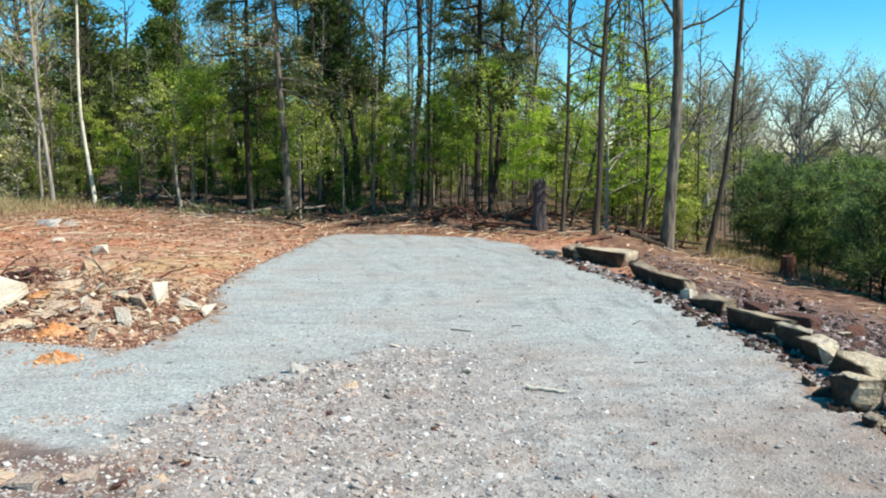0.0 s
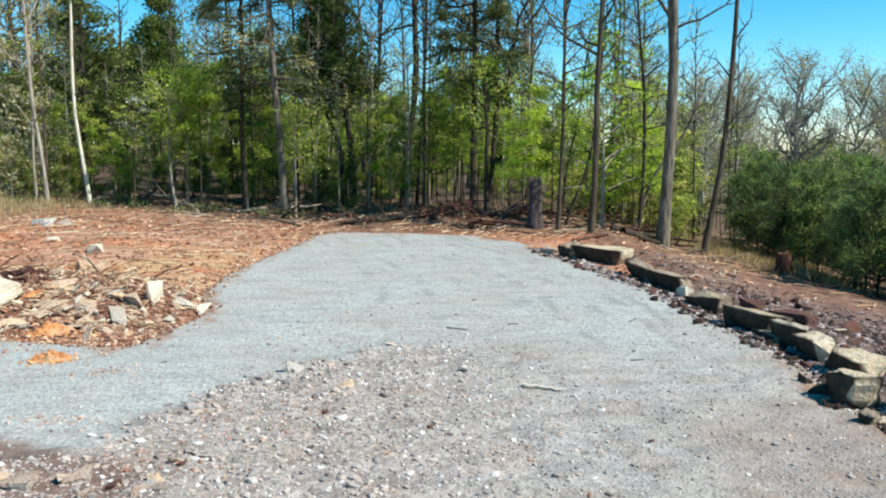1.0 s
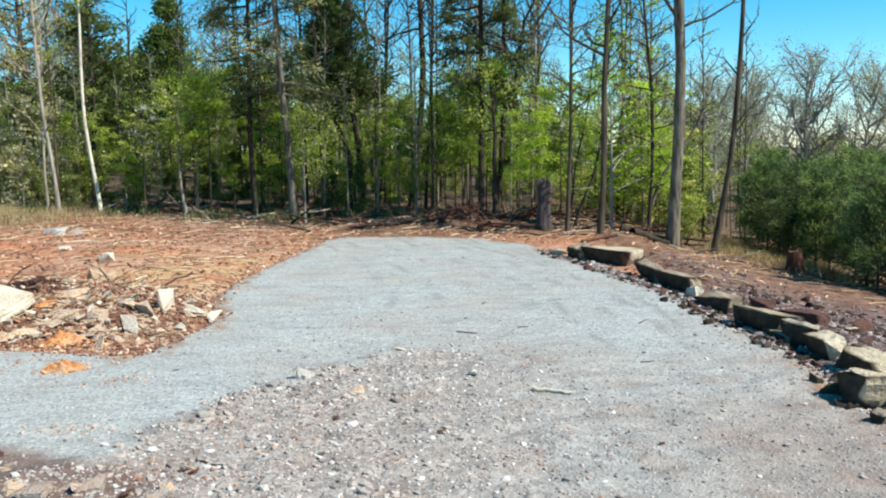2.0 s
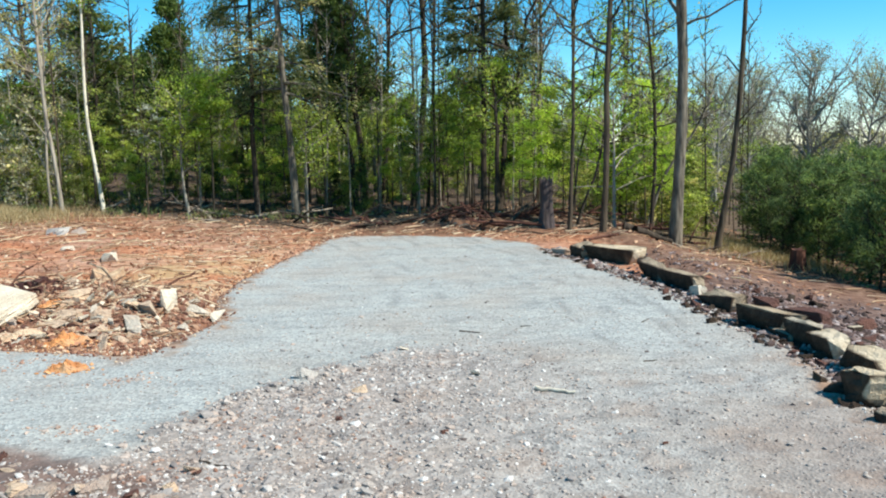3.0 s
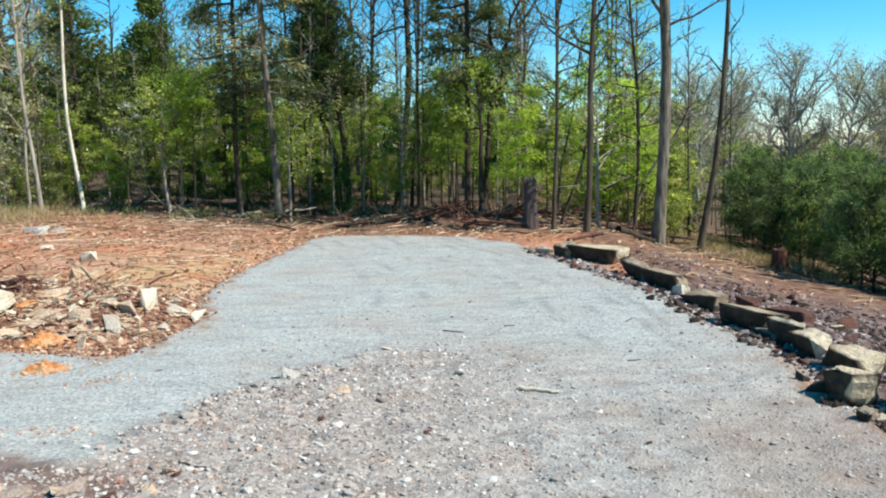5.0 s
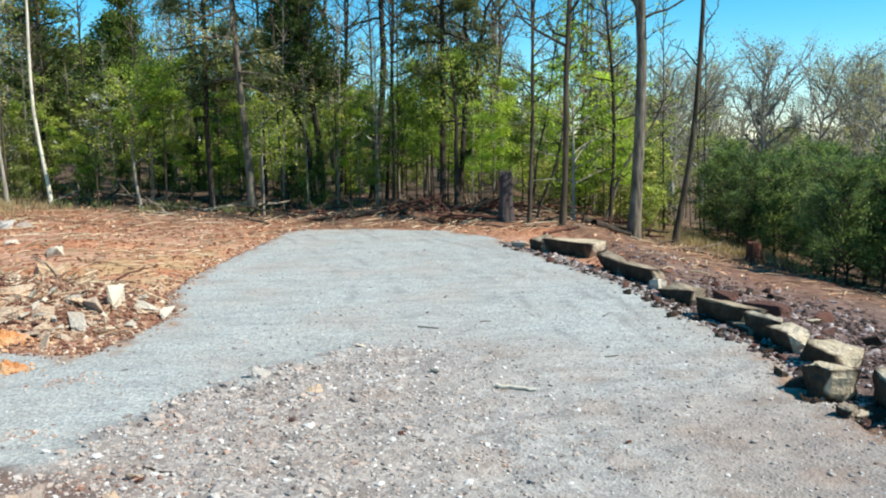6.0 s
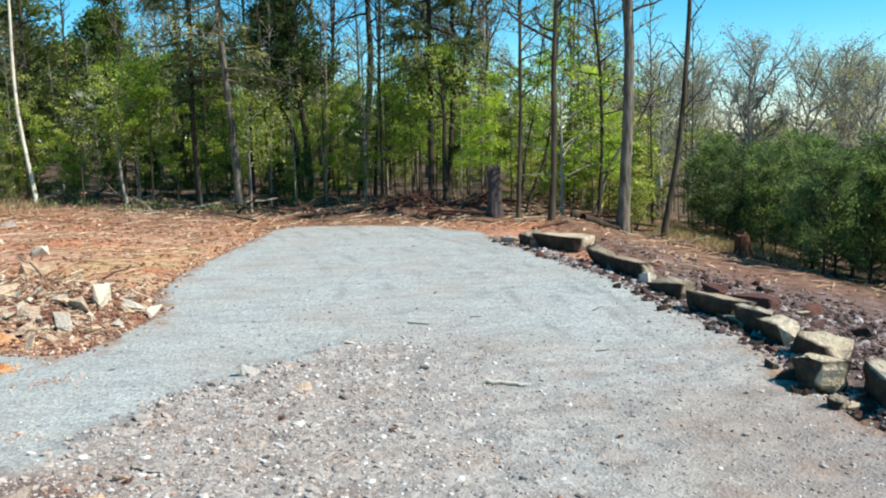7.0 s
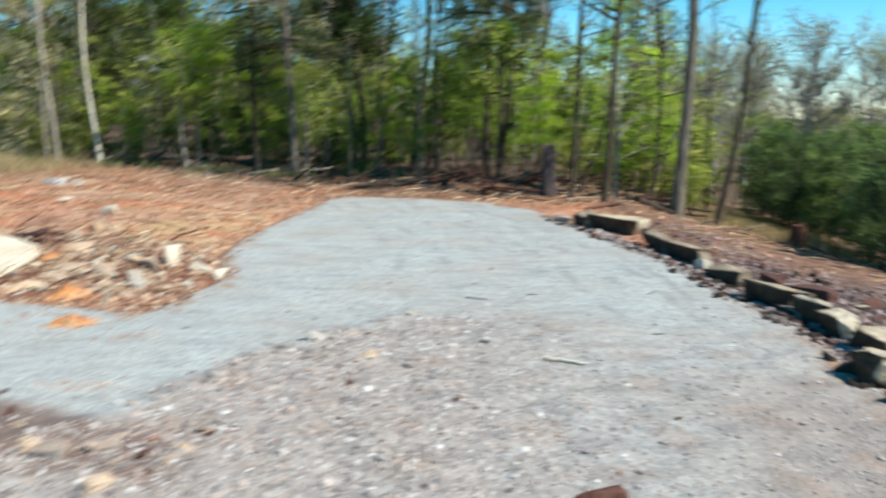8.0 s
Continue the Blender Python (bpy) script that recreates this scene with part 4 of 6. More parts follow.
rng_g = np.random.default_rng(5)
gx, gy = rng_g.uniform(-3.2, 2.9, 60000), 3.0 + 5.2 * rng_g.random(60000) ** 1.25
c = inside(PAD, gx, gy)
cz = pad_top(gx, gy)
keep = (c > -0.15) & (rng_g.random(60000) < 0.03 + (0.42 + 0.46 * smoothstep(-gx, -1.2, 0.9)) * cz[1])
gx, gy = gx[keep], gy[keep]
sz = np.clip(rng_g.lognormal(-4.8, 0.56, len(gx)), 0.004, 0.04) * (1 - 0.38 * smoothstep(gx, -0.2, 1.2))
stones_cloud("loose_gravel", np.stack([gx, gy, np.maximum(pad_top(gx, gy)[0], land(gx, gy))], 1), sz, M_STONES, "loose pinkish-grey crushed gravel stones on the pad", 6, 0.0)
# pinkish stones and crumbs of clay pressed into the gravel
hx, hy = np.concatenate([np.stack([rng_g.normal(x, a, n), rng_g.normal(y, b, n)]) for x, y, a, b, n in (
    (-2.40, 5.84, 0.15, 0.10, 110), (-2.26, 4.75, 0.13, 0.07, 90), (-1.50, 4.08, 0.14, 0.08, 90), (-1.12, 3.92, 0.10, 0.07, 60), (-1.10, 4.50, 0.28, 0.14, 150), (-3.40, 6.36, 0.14, 0.10, 70), (-0.85, 5.05, 0.22, 0.14, 90), (-1.35, 4.85, 0.12, 0.10, 70), (0.35, 4.2, 0.5, 0.3, 60))], axis=1)
sz = np.clip(rng_g.lognormal(-4.75, 0.45, len(hx)), 0.005, 0.026)
stones_cloud("pink_stones", np.stack([hx, hy, pad_top(hx, hy)[0]], 1), sz, M_PINK_STONES, "pinkish-orange stones and clay crumbs in the gravel", 13, 0.05)
hx, hy = np.concatenate([np.stack([rng_g.normal(x, a, n), rng_g.normal(y, b, n)]) for x, y, a, b, n in ((-2.99, 6.17, 0.10, 0.07, 110), (-3.32, 6.98, 0.18, 0.10, 260), (-3.85, 7.85, 0.15, 0.12, 120))], axis=1)
sz = np.clip(rng_g.lognormal(-4.5, 0.45, len(hx)), 0.006, 0.03)
hz = np.where(inside(PAD, hx, hy) > 0, np.maximum(pad_top(hx, hy)[0], land(hx, hy)), land(hx, hy))
stones_cloud("clay_crumbs", np.stack([hx, hy, hz], 1), sz, M_CLAY_CRUMBS, "orange clay crumbs round the clay lumps", 14, 0.2)
# larger stones along the torn edge of the smooth gravel
u = rng_g.triangular(0.6, 2.4, 4, 220)
line = COARSE[:6]
k = np.minimum(u.astype(int), 3)
gx = line[k, 0] + (line[k + 1, 0] - line[k, 0]) * (u - k) + rng_g.normal(0.06, 0.12, 220)
gy = line[k, 1] + (line[k + 1, 1] - line[k, 1]) * (u - k) + rng_g.normal(-0.06, 0.12, 220)
sz = np.clip(rng_g.lognormal(-4.2, 0.5, 220), 0.008, 0.045)
stones_cloud("edge_stones", np.stack([gx, gy, pad_top(gx, gy)[0]], 1), sz, M_STONES, "larger grey stones along the torn gravel edge", 10, 0.25)
gx, gy = rng_g.uniform(-5, 2.8, 16000), rng_g.uniform(4.0, 15.6, 16000)
keep = inside(PAD, gx, gy) > 0.02
gx, gy = gx[keep], gy[keep]
sz = np.clip(rng_g.lognormal(-5.2, 0.45, len(gx)), 0.003, 0.02)
stones_cloud("fine_gravel", np.stack([gx, gy, pad_top(gx, gy)[0]], 1), sz, M_STONES, "fine pale gravel chips scattered over the pad", 7, 0.1)

# crumbs of broken rock and dug soil
n = 7500
hx, hy = rng_g.normal(-3.8, 1.0, n), rng_g.normal(8.0, 0.6, n)
k = rng_g.random(n) < 0.2
hx, hy = np.where(k, rng_g.uniform(-10, -2.7, n), hx), np.where(k, rng_g.uniform(8.5, 16.5, n), hy)
k = inside(PAD, hx, hy) < -0.03
hx, hy = hx[k], hy[k]
sz = np.clip(rng_g.lognormal(-4.0, 0.5, len(hx)), 0.006, 0.055)
stones_cloud("rock_crumbs", np.stack([hx, hy, land(hx, hy)], 1), sz, M_CRUMBS, "tan and brown broken rock crumbs in the soil pile", 8, 0.2)
n = 14000
hy = 3.6 + 9.4 * rng_g.random(n) ** 1.3
hx = wall_x(hy) + rng_g.normal(0.09, 0.075, n)
k = rng_g.random(n) < 0.76 * (1 - 0.85 * smoothstep(hy, 7.4, 9.2))
hx = np.where(k, wall_x(hy) + 0.35 + np.abs(rng_g.normal(0, 1.1, n)), hx)
sz = np.clip(rng_g.lognormal(-4.1, 0.5, n), 0.006, 0.05)
hz = np.maximum(land(hx, hy), np.where(inside(PAD, hx, hy) > 0, pad_top(hx, hy)[0], -9))
grey = ~k & (rng_g.random(n) < 0.55)
stones_cloud("soil_clods", np.stack([hx, hy, hz], 1)[~grey], sz[~grey], M_CLODS, "dark brown soil clods along the boulder row", 9, 0.2)
stones_cloud("foot_gravel", np.stack([hx, hy, hz], 1)[grey], 0.8 * sz[grey], M_STONES, "grey gravel stones heaped against the boulders", 15, 0.2)

# soil and stones spilled over the pad's left edge
u = rng_g.uniform(0, 11, 2600)
k = u.astype(int)
hx = PAD[k, 0] + (PAD[k + 1, 0] - PAD[k, 0]) * (u - k) + rng_g.normal(-0.04, 0.10, len(u))
hy = PAD[k, 1] + (PAD[k + 1, 1] - PAD[k, 1]) * (u - k) + rng_g.normal(0.02, 0.10, len(u))
sz = np.clip(rng_g.lognormal(-4.4, 0.5, len(u)), 0.005, 0.04)
stones_cloud("edge_crumbs", np.stack([hx, hy, np.maximum(land(hx, hy), np.where(inside(PAD, hx, hy) > 0, pad_top(hx, hy)[0], -9))], 1), sz, M_CRUMBS, "brown soil crumbs and stones along the pad's edge", 12, 0.15)

# straw, roots and leaves matted over the soil pile
n = 650
hx, hy = rng_g.normal(-3.8, 0.85, n), rng_g.normal(8.25, 0.5, n)
k = inside(PAD, hx, hy) < -0.12
hx, hy = hx[k], hy[k]
turn = waves(hx, hy, 51, 0.7, 3) * 2.5
ax = np.stack([np.cos(turn), np.sin(turn), rng_g.normal(0, 0.25, len(hx))], 1)
v, f = leaves(rng_g, np.stack([hx, hy, land(hx, hy) + rng_g.uniform(0.01, 0.08, len(hx))], 1), 0.15, 0.014, ax, 0.2)
tagged(link_mesh("straw", v, f, M_FIBRE), "dry straw and fibres matted over the soil pile", "straw", kind="stuff")

# dead leaves and chips on the soil
n = 28000
lx, ly = rng_g.uniform(-13, 9, n), 4 + 20 * rng_g.random(n) ** 1.1
d = inside(PAD, lx, ly)
dens = smoothstep(waves(lx, ly, 31, 1.4, 4), -0.6, 0.7)
keep = (d < -0.02) & (rng_g.random(n) < 0.35 + 0.65 * dens) & ((lx < -1.8) | (ly > 14) | ((lx > 2.6) & (ly > 9.0) & (rng_g.random(n) < 0.32)))
lx, ly = lx[keep], ly[keep]
v, f = leaves(rng_g, np.stack([lx, ly, land(lx, ly) + rng_g.uniform(0.005, 0.035, len(lx))], 1), 0.07, 0.04, np.stack([rng_g.normal(size=len(lx)), rng_g.normal(size=len(lx)), rng_g.normal(size=len(lx)) * 0.25], 1), 0.8)
tagged(link_mesh("leaf_litter", v, f, M_LITTER), "reddish-brown dead leaves covering the cleared soil", "leaves", kind="stuff")
n = 3400
cx, cy = rng_g.uniform(-11, 7, n), rng_g.uniform(7, 18.5, n)
keep = (inside(PAD, cx, cy) < -0.05) & ((cx < -2) | (cy > 14.5) | ((cx > 3) & (cy > 9.5) & (rng_g.random(n) < 0.4)))
cx, cy = cx[keep], cy[keep]
lines = []
for x, y in zip(cx, cy):
    L, a = rng_g.gamma(3, 0.036), rng_g.normal(0, 0.7)
    r = rng_g.uniform(0.004, 0.012)
    lines.append((np.array([(x - L * math.cos(a), y - L * math.sin(a), 0), (x + rng_g.normal() * 0.01, y, 0.02), (x + L * math.cos(a), y + L * math.sin(a), rng_g.uniform(0, 0.05))]), np.array([r, r * 0.9, r * 0.6])))
v, f = tubes(lines, 4)
v[:, 2] += land(v[:, 0], v[:, 1]) + 0.015
tagged(link_mesh("twigs_and_chips", v, f, M_CHIPS), "pale broken twigs and wood chips strewn over soil", "twigs", kind="stuff")


# ---------------------------------------------------------------- sticks, logs, stumps
def branch_on_ground(name, label, group, a, b, radius, seed, mat, side=0, lift=0.0, segs=7, wobble=0.05):
    rng = np.random.default_rng(seed)
    a, b = np.array(a, dtype=float), np.array(b, dtype=float)
    L = np.linalg.norm(b - a)
    u = np.linspace(0, 1, segs + 1)
    pts = a[None] * (1 - u[:, None]) + b[None] * u[:, None]
    pts = pts + rng.normal(size=pts.shape) * wobble * L * 0.35
    z = np.array([ground_z(*p) for p in pts])
    pts3 = np.column_stack([pts, z + radius * 0.8 + lift * u])
    lines = [(pts3, np.linspace(radius, radius * 0.5, segs + 1))]
    for _ in range(side):
        k = rng.integers(1, segs)
        d = (pts3[-1] - pts3[0]) / L + rng.normal(size=3) * 0.7
        d[2] = abs(d[2]) * 0.6 + 0.15
        s = limb(rng, pts3[k], d, L * rng.uniform(0.2, 0.5), 0, 4)
        lines.append((s, np.linspace(radius * 0.5, radius * 0.15, 5)))
    v, f = tubes(lines, 7)
    return tagged(link_mesh(name, v, f, mat, smooth=True), label, "branch", group)


STICKS = "sticks on the gravel"
branch_on_ground("stick", "pale crooked dry stick lying on gravel", STICKS, (0.56, 5.37), (0.82, 5.25), 0.016, 1, M_STICK, wobble=0.16)
branch_on_ground("stick", "thin dark twig lying on the gravel pad", STICKS, (0.07, 7.25), (0.25, 7.16), 0.006, 2, M_BARK_DARK)
branch_on_ground("stick", "thin dark twig lying on the gravel pad", STICKS, (0.63, 7.40), (0.74, 7.40), 0.005, 3, M_BARK_DARK)
branch_on_ground("stick", "small forked dark twig on the gravel", STICKS, (1.76, 7.45), (1.86, 7.60), 0.005, 4, M_BARK_DARK, 1)
branch_on_ground("stick", "thin brown twig in the coarse gravel", STICKS, (1.45, 6.05), (1.56, 6.10), 0.005, 5, M_BARK_DARK)
branch_on_ground("stick", "dark twig half buried in coarse gravel", STICKS, (-1.35, 4.18), (-1.18, 4.1), 0.008, 6, M_BARK_DARK)

for k in range(4):
    x, y = rng_r.normal(-4.0, 0.7), rng_r.normal(8.5, 0.3)
    a, L = rng_r.uniform(0, 6.28), rng_r.uniform(0.25, 0.7)
    branch_on_ground("root", "dark broken root sticking out of the soil pile", "roots in the soil pile", (x, y), (x + L * math.cos(a), y + L * math.sin(a)), rng_r.uniform(0.008, 0.02), 300 + k,
                     (M_REDWOOD, M_BARK_DARK, M_DEADWOOD)[k % 3], 2, rng_r.uniform(0.05, 0.25), 5, 0.12)

SLASH = "cut branches at the forest edge"
rng_s = np.random.default_rng(9)
branch_on_ground("fallen_branch", "bleached fallen branch lying at the wood's edge", SLASH, (4.05, 14.9), (5.4, 14.3), 0.03, 11, M_DEADWOOD, 2)
branch_on_ground("fallen_branch", "bleached fallen branch beside a grey trunk", SLASH, (4.1, 14.6), (5.5, 14.9), 0.02, 12, M_DEADWOOD, 2)
branch_on_ground("log", "dark cut log lying before a grey trunk", SLASH, (3.35, 15.0), (4.1, 15.15), 0.085, 13, M_BARK_DARK)
branch_on_ground("log", "dark purple-brown cut log lying beside another log", SLASH, (3.25, 15.35), (4.05, 15.3), 0.10, 15, M_BARK_DARK, wobble=0.02)
branch_on_ground("log", "reddish thin cut log lying in leaf litter", SLASH, (2.3, 14.2), (3.4, 14.5), 0.03, 14, M_REDWOOD)
for k in range(30):
    x = rng_s.uniform(-3.2, 4.2)
    y = 16.0 + rng_s.random() * 2.6 - 0.35 * max(0, x - 1.5)
    a = rng_s.normal() * 0.5 + (math.pi if rng_s.random() < 0.5 else 0)
    L = rng_s.uniform(0.5, 2.2)
    branch_on_ground("fallen_branch", "brown cut branch in a low brush line", SLASH, (x, y), (x + L * math.cos(a), y + 0.5 * L * math.sin(a)), rng_s.uniform(0.012, 0.045), 40 + k,
                     (M_REDWOOD, M_BARK_DARK, M_BARK, M_REDWOOD)[k % 4], 3, rng_s.uniform(0, 0.35))
for k in range(34):
    x, y = rng_s.normal(0.5, 0.75), rng_s.normal(16.75, 0.35)
    a, L = rng_s.uniform(0, 6.28), rng_s.uniform(0.3, 1.1)
    branch_on_ground("fallen_branch", "dark broken branch in a brush heap behind the pad", SLASH, (x, y), (x + L * math.cos(a), y + 0.5 * L * math.sin(a)), rng_s.uniform(0.012, 0.05), 240 + k,
                     (M_BARK_DARK, M_REDWOOD, M_BARK, M_REDWOOD)[k % 4], 3, rng_s.uniform(0.0, 0.25))
for k in range(22):
    x, y = rng_s.uniform(-12, -3.2), rng_s.uniform(17.8, 23)
    a, L = rng_s.uniform(0, 6.28), rng_s.uniform(0.6, 2.6)
    branch_on_ground("fallen_branch", "pale dead branch on the forest floor", SLASH, (x, y), (x + L * math.cos(a), y + 0.5 * L * math.sin(a)), rng_s.uniform(0.012, 0.05), 140 + k,
                     (M_DEADWOOD, M_BARK)[k % 2], 3, rng_s.uniform(0, 0.4))


def stump(name, label, x, y, radius, height, seed, mat, ragged=0.08):
    rng = np.random.default_rng(seed)
    s, rings = 18, 7
    ang = np.arange(s) / s * 2 * np.pi
    prof = 1 + 0.09 * np.sin(3 * ang + rng.random() * 6) + 0.06 * np.sin(5 * ang + rng.random() * 6)
    v = []
    top = height + ragged * rng.normal(size=s)
    for k in range(rings):
        u = k / (rings - 1)
        flare = 1 + 0.55 * (1 - u) ** 4
        for i in range(s):
            r = radius * prof[i] * flare * (1 - 0.08 * u)
            v.append((r * math.cos(ang[i]), r * math.sin(ang[i]), -0.06 + u * (top[i] + 0.06)))
    f = [(k * s + i, k * s + (i + 1) % s, (k + 1) * s + (i + 1) % s, (k + 1) * s + i) for k in range(rings - 1) for i in range(s)]
    v.append((0, 0, height - 0.02))
    f += [((rings - 1) * s + i, (rings - 1) * s + (i + 1) % s, len(v) - 1) for i in range(s)]
    ob = link_mesh(name, v, f, mat)
    ob.matrix_basis = pose(x, y, ground_z(x, y))
    return tagged(ob, label, "stump", "stumps")


stump("broken_snag", "weathered grey broken snag standing at the wood's edge", 1.90, 16.1, 0.125, 0.90, 1, M_SNAG, 0.13)
stump("tree_stump", "low torn tan stump in reddish soil", -4.36, 10.25, 0.21, 0.085, 5, M_TORN, 0.045)
stump("tree_stump", "short reddish cut cedar stump on bare soil", 5.98, 14.05, 0.13, 0.34, 2, M_REDWOOD, 0.01)


# ---------------------------------------------------------------- trees at the edge of the wood
EDGE_TREES = "trees at the edge of the wood"
OLIVE = [(M_PINE, 0.8), (M_OLIVE, 0.2)]
PINE_DARK = [(M_DARK_PINE, 0.75), (M_PINE, 0.25)]
NEEDLES, SMALL, BROAD = (0.10, 0.026), (0.052, 0.035), (0.062, 0.040)

# the stems' bends are (sideways, up) from the foot
stand(tree("slender_tree", "slender pinkish-grey forked tree leaning over the clearing's edge", "tree", EDGE_TREES, M_BARK_FAR, [(M_OLIVE, 0.6), (M_GREEN, 0.4)],
           skeleton(1, 9, 0.050, limbs=16, start=0.2, reach=0.9, rise=0.6, curve=0.2, subs=3, twigs=1, taper_top=0.2,
                    stem=[(0, 0), (-0.12, 1.42), (-0.24, 2.28), (-0.26, 3.12), (-0.29, 4.17)],
                    boughs=[(0.035, [(-0.28, 4.0), (-0.46, 4.52), (-0.62, 4.89), (-0.8, 5.6)]), (0.03, [(-0.28, 4.0), (0.0, 4.63), (0.07, 4.87), (0.2, 5.6)]), (0.015, [(-0.2, 1.7), (-0.5, 2.2), (-0.85, 2.5)])]),
           4, 0.10, SMALL, clump=(0.8, 0.3)), -9.02, 19.0)
stand(tree("slender_tree", "slender white-barked tree with a bowed bare stem", "tree", EDGE_TREES, M_BARK_PALE, [(M_GREEN, 0.5), (M_SPRING, 0.5)],
           skeleton(2, 9.5, 0.045, limbs=14, start=0.5, reach=0.9, rise=0.7, curve=0.2, subs=3, taper_top=0.35,
                    stem=[(0, 0), (-0.11, 0.93), (-0.24, 1.82), (-0.28, 2.9), (-0.24, 3.9), (-0.21, 4.95)]), 7, 0.12, BROAD, clump=(0.8, 0.2)), -8.30, 19.6)
stand(tree("slender_tree", "thin grey-barked tree behind brown grass", "tree", EDGE_TREES, M_BARK_FAR, [(M_BUDS, 0.5), (M_OLIVE, 0.5)],
           skeleton(3, 9, 0.040, limbs=18, start=0.2, reach=1.0, rise=0.6, curve=0.2, subs=4, twigs=1, stem=[(0, 0), (0.06, 1.92), (0.08, 3.4)]), 4, 0.10, SMALL, clump=(0.8, 0.4)), -10.1, 20.6)
stand(tree("sapling", "pale forked bare sapling at the clearing's corner", "tree", EDGE_TREES, M_BARK_FAR, [(M_OLIVE, 0.6), (M_GREEN, 0.4)],
           skeleton(33, 5.0, 0.036, limbs=12, start=0.4, reach=0.8, rise=0.5, curve=0.2, subs=4, twigs=2, stem=[(0, 0), (-0.03, 1.05), (0.0, 1.7), (0.08, 3.0)],
                    boughs=[(0.026, [(-0.03, 1.0), (-0.28, 1.42), (-0.52, 1.72), (-0.8, 2.0)])]), 4, 0.10, SMALL, clump=(0.8, 0.2)), -9.48, 19.4)
stand(tree("pine_tree", "tall brown pine with dusty olive needles", "tree", EDGE_TREES, M_BARK_DARK, OLIVE,
           skeleton(4, 12, 0.068, limbs=70, start=0.18, reach=1.15, rise=0.0, curve=-0.3, subs=5, shape="long", stem=[(0, 0), (-0.06, 2.02), (0.01, 3.68), (0.04, 4.98)]),
           17, 0.11, NEEDLES, 0.5, along=True, clump=(0.85, -0.1), thin_above=6.0), -4.68, 19.9)
stand(tree("pine_tree", "tall leaning pine with drooping olive boughs", "tree", EDGE_TREES, M_BARK_GREY, OLIVE,
           skeleton(5, 13, 0.085, limbs=70, start=0.22, reach=1.25, rise=-0.05, curve=-0.35, subs=5, shape="long", base_flare=1.5,
                    stem=[(0, 0), (-0.04, 1.58), (-0.14, 2.78), (-0.23, 4.55)]), 17, 0.11, NEEDLES, 0.5, along=True, clump=(0.85, -0.1), thin_above=6.0), -3.54, 18.9)
stand(tree("sapling", "thin pale stem standing beside a leaning pine", "tree", EDGE_TREES, M_BARK_FAR, [(M_GREEN, 1.0)],
           skeleton(26, 2.6, 0.030, limbs=12, start=0.4, reach=0.7, rise=0.4, curve=0.1, subs=3), 7, 0.10, SMALL), -3.30, 19.0)
stand(tree("sapling", "thin pale bare sapling standing in forest shade", "tree", EDGE_TREES, M_BARK_FAR, [(M_GREEN, 1.0)],
           skeleton(6, 2.9, 0.040, limbs=14, start=0.35, reach=0.8, rise=0.5, curve=0.2, subs=4, stem=[(0, 0), (-0.12, 0.7), (-0.16, 1.4), (-0.1, 2.4)]), 6, 0.1, SMALL), -6.12, 19.2)
stand(tree("cedar_tree", "dense dark green cedar with a dark stem", "tree", EDGE_TREES, M_BARK_DARK, [(M_CEDAR, 1.0)],
           skeleton(7, 7.6, 0.10, limbs=80, start=0.36, reach=1.15, rise=0.35, curve=0.25, subs=6, shape="cone", taper_top=0.1,
                    stem=[(0, 0), (-0.02, 1.64), (-0.22, 3.29), (-0.46, 5.43)]), 14, 0.12, (0.105, 0.042), 0.35, along=True, clump=(0.75, -0.05), thin_above=6.2), -2.24, 21.6)
stand(tree("cedar_tree", "dark green cedar leaning beside a larger cedar", "tree", EDGE_TREES, M_BARK_DARK, [(M_CEDAR, 1.0)],
           skeleton(8, 6.6, 0.085, limbs=64, start=0.38, reach=0.95, rise=0.35, curve=0.25, subs=6, shape="cone", taper_top=0.1,
                    stem=[(0, 0), (-0.14, 1.91), (-0.59, 2.89), (-0.65, 4.01)]), 14, 0.12, (0.105, 0.042), 0.35, along=True, clump=(0.75, -0.05), thin_above=6.2), -2.47, 21.9)
stand(tree("oak_tree", "tall dark curving trunk with high sparse branches", "tree", EDGE_TREES, M_BARK_DARK, [(M_OLIVE, 0.6), (M_GREEN, 0.4)],
           skeleton(9, 13, 0.115, limbs=26, start=0.35, reach=1.7, rise=0.6, curve=0.2, subs=5, twigs=2, crook=0.2,
                    stem=[(0, 0), (0.23, 1.85), (0.44, 3.64), (0.38, 5.67)]), 3, 0.13, SMALL, clump=(0.9, 0.5)), -1.05, 23.6)
stand(tree("slender_tree", "thin dark trunk close to a larger dark trunk", "tree", EDGE_TREES, M_BARK_DARK, [(M_OLIVE, 0.7), (M_GREEN, 0.3)],
           skeleton(19, 11, 0.05, limbs=22, start=0.3, reach=1.2, rise=0.5, curve=0.2, subs=4, twigs=2, crook=0.2,
                    stem=[(0, 0), (0.13, 1.74), (0.29, 4.5)]), 3, 0.12, SMALL, clump=(0.9, 0.4)), -0.63, 23.0)
stand(tree("slender_tree", "thin dark trunk with fine bare twigs", "tree", EDGE_TREES, M_BARK_DARK, [(M_OLIVE, 1.0)],
           skeleton(20, 11, 0.05, limbs=26, start=0.3, reach=1.2, rise=0.5, curve=0.2, subs=5, twigs=3, crook=0.22,
                    stem=[(0, 0), (0.13, 1.82), (0.36, 5.26)]), 2, 0.12, SMALL, clump=(0.9, 0.6)), -1.97, 24.0)
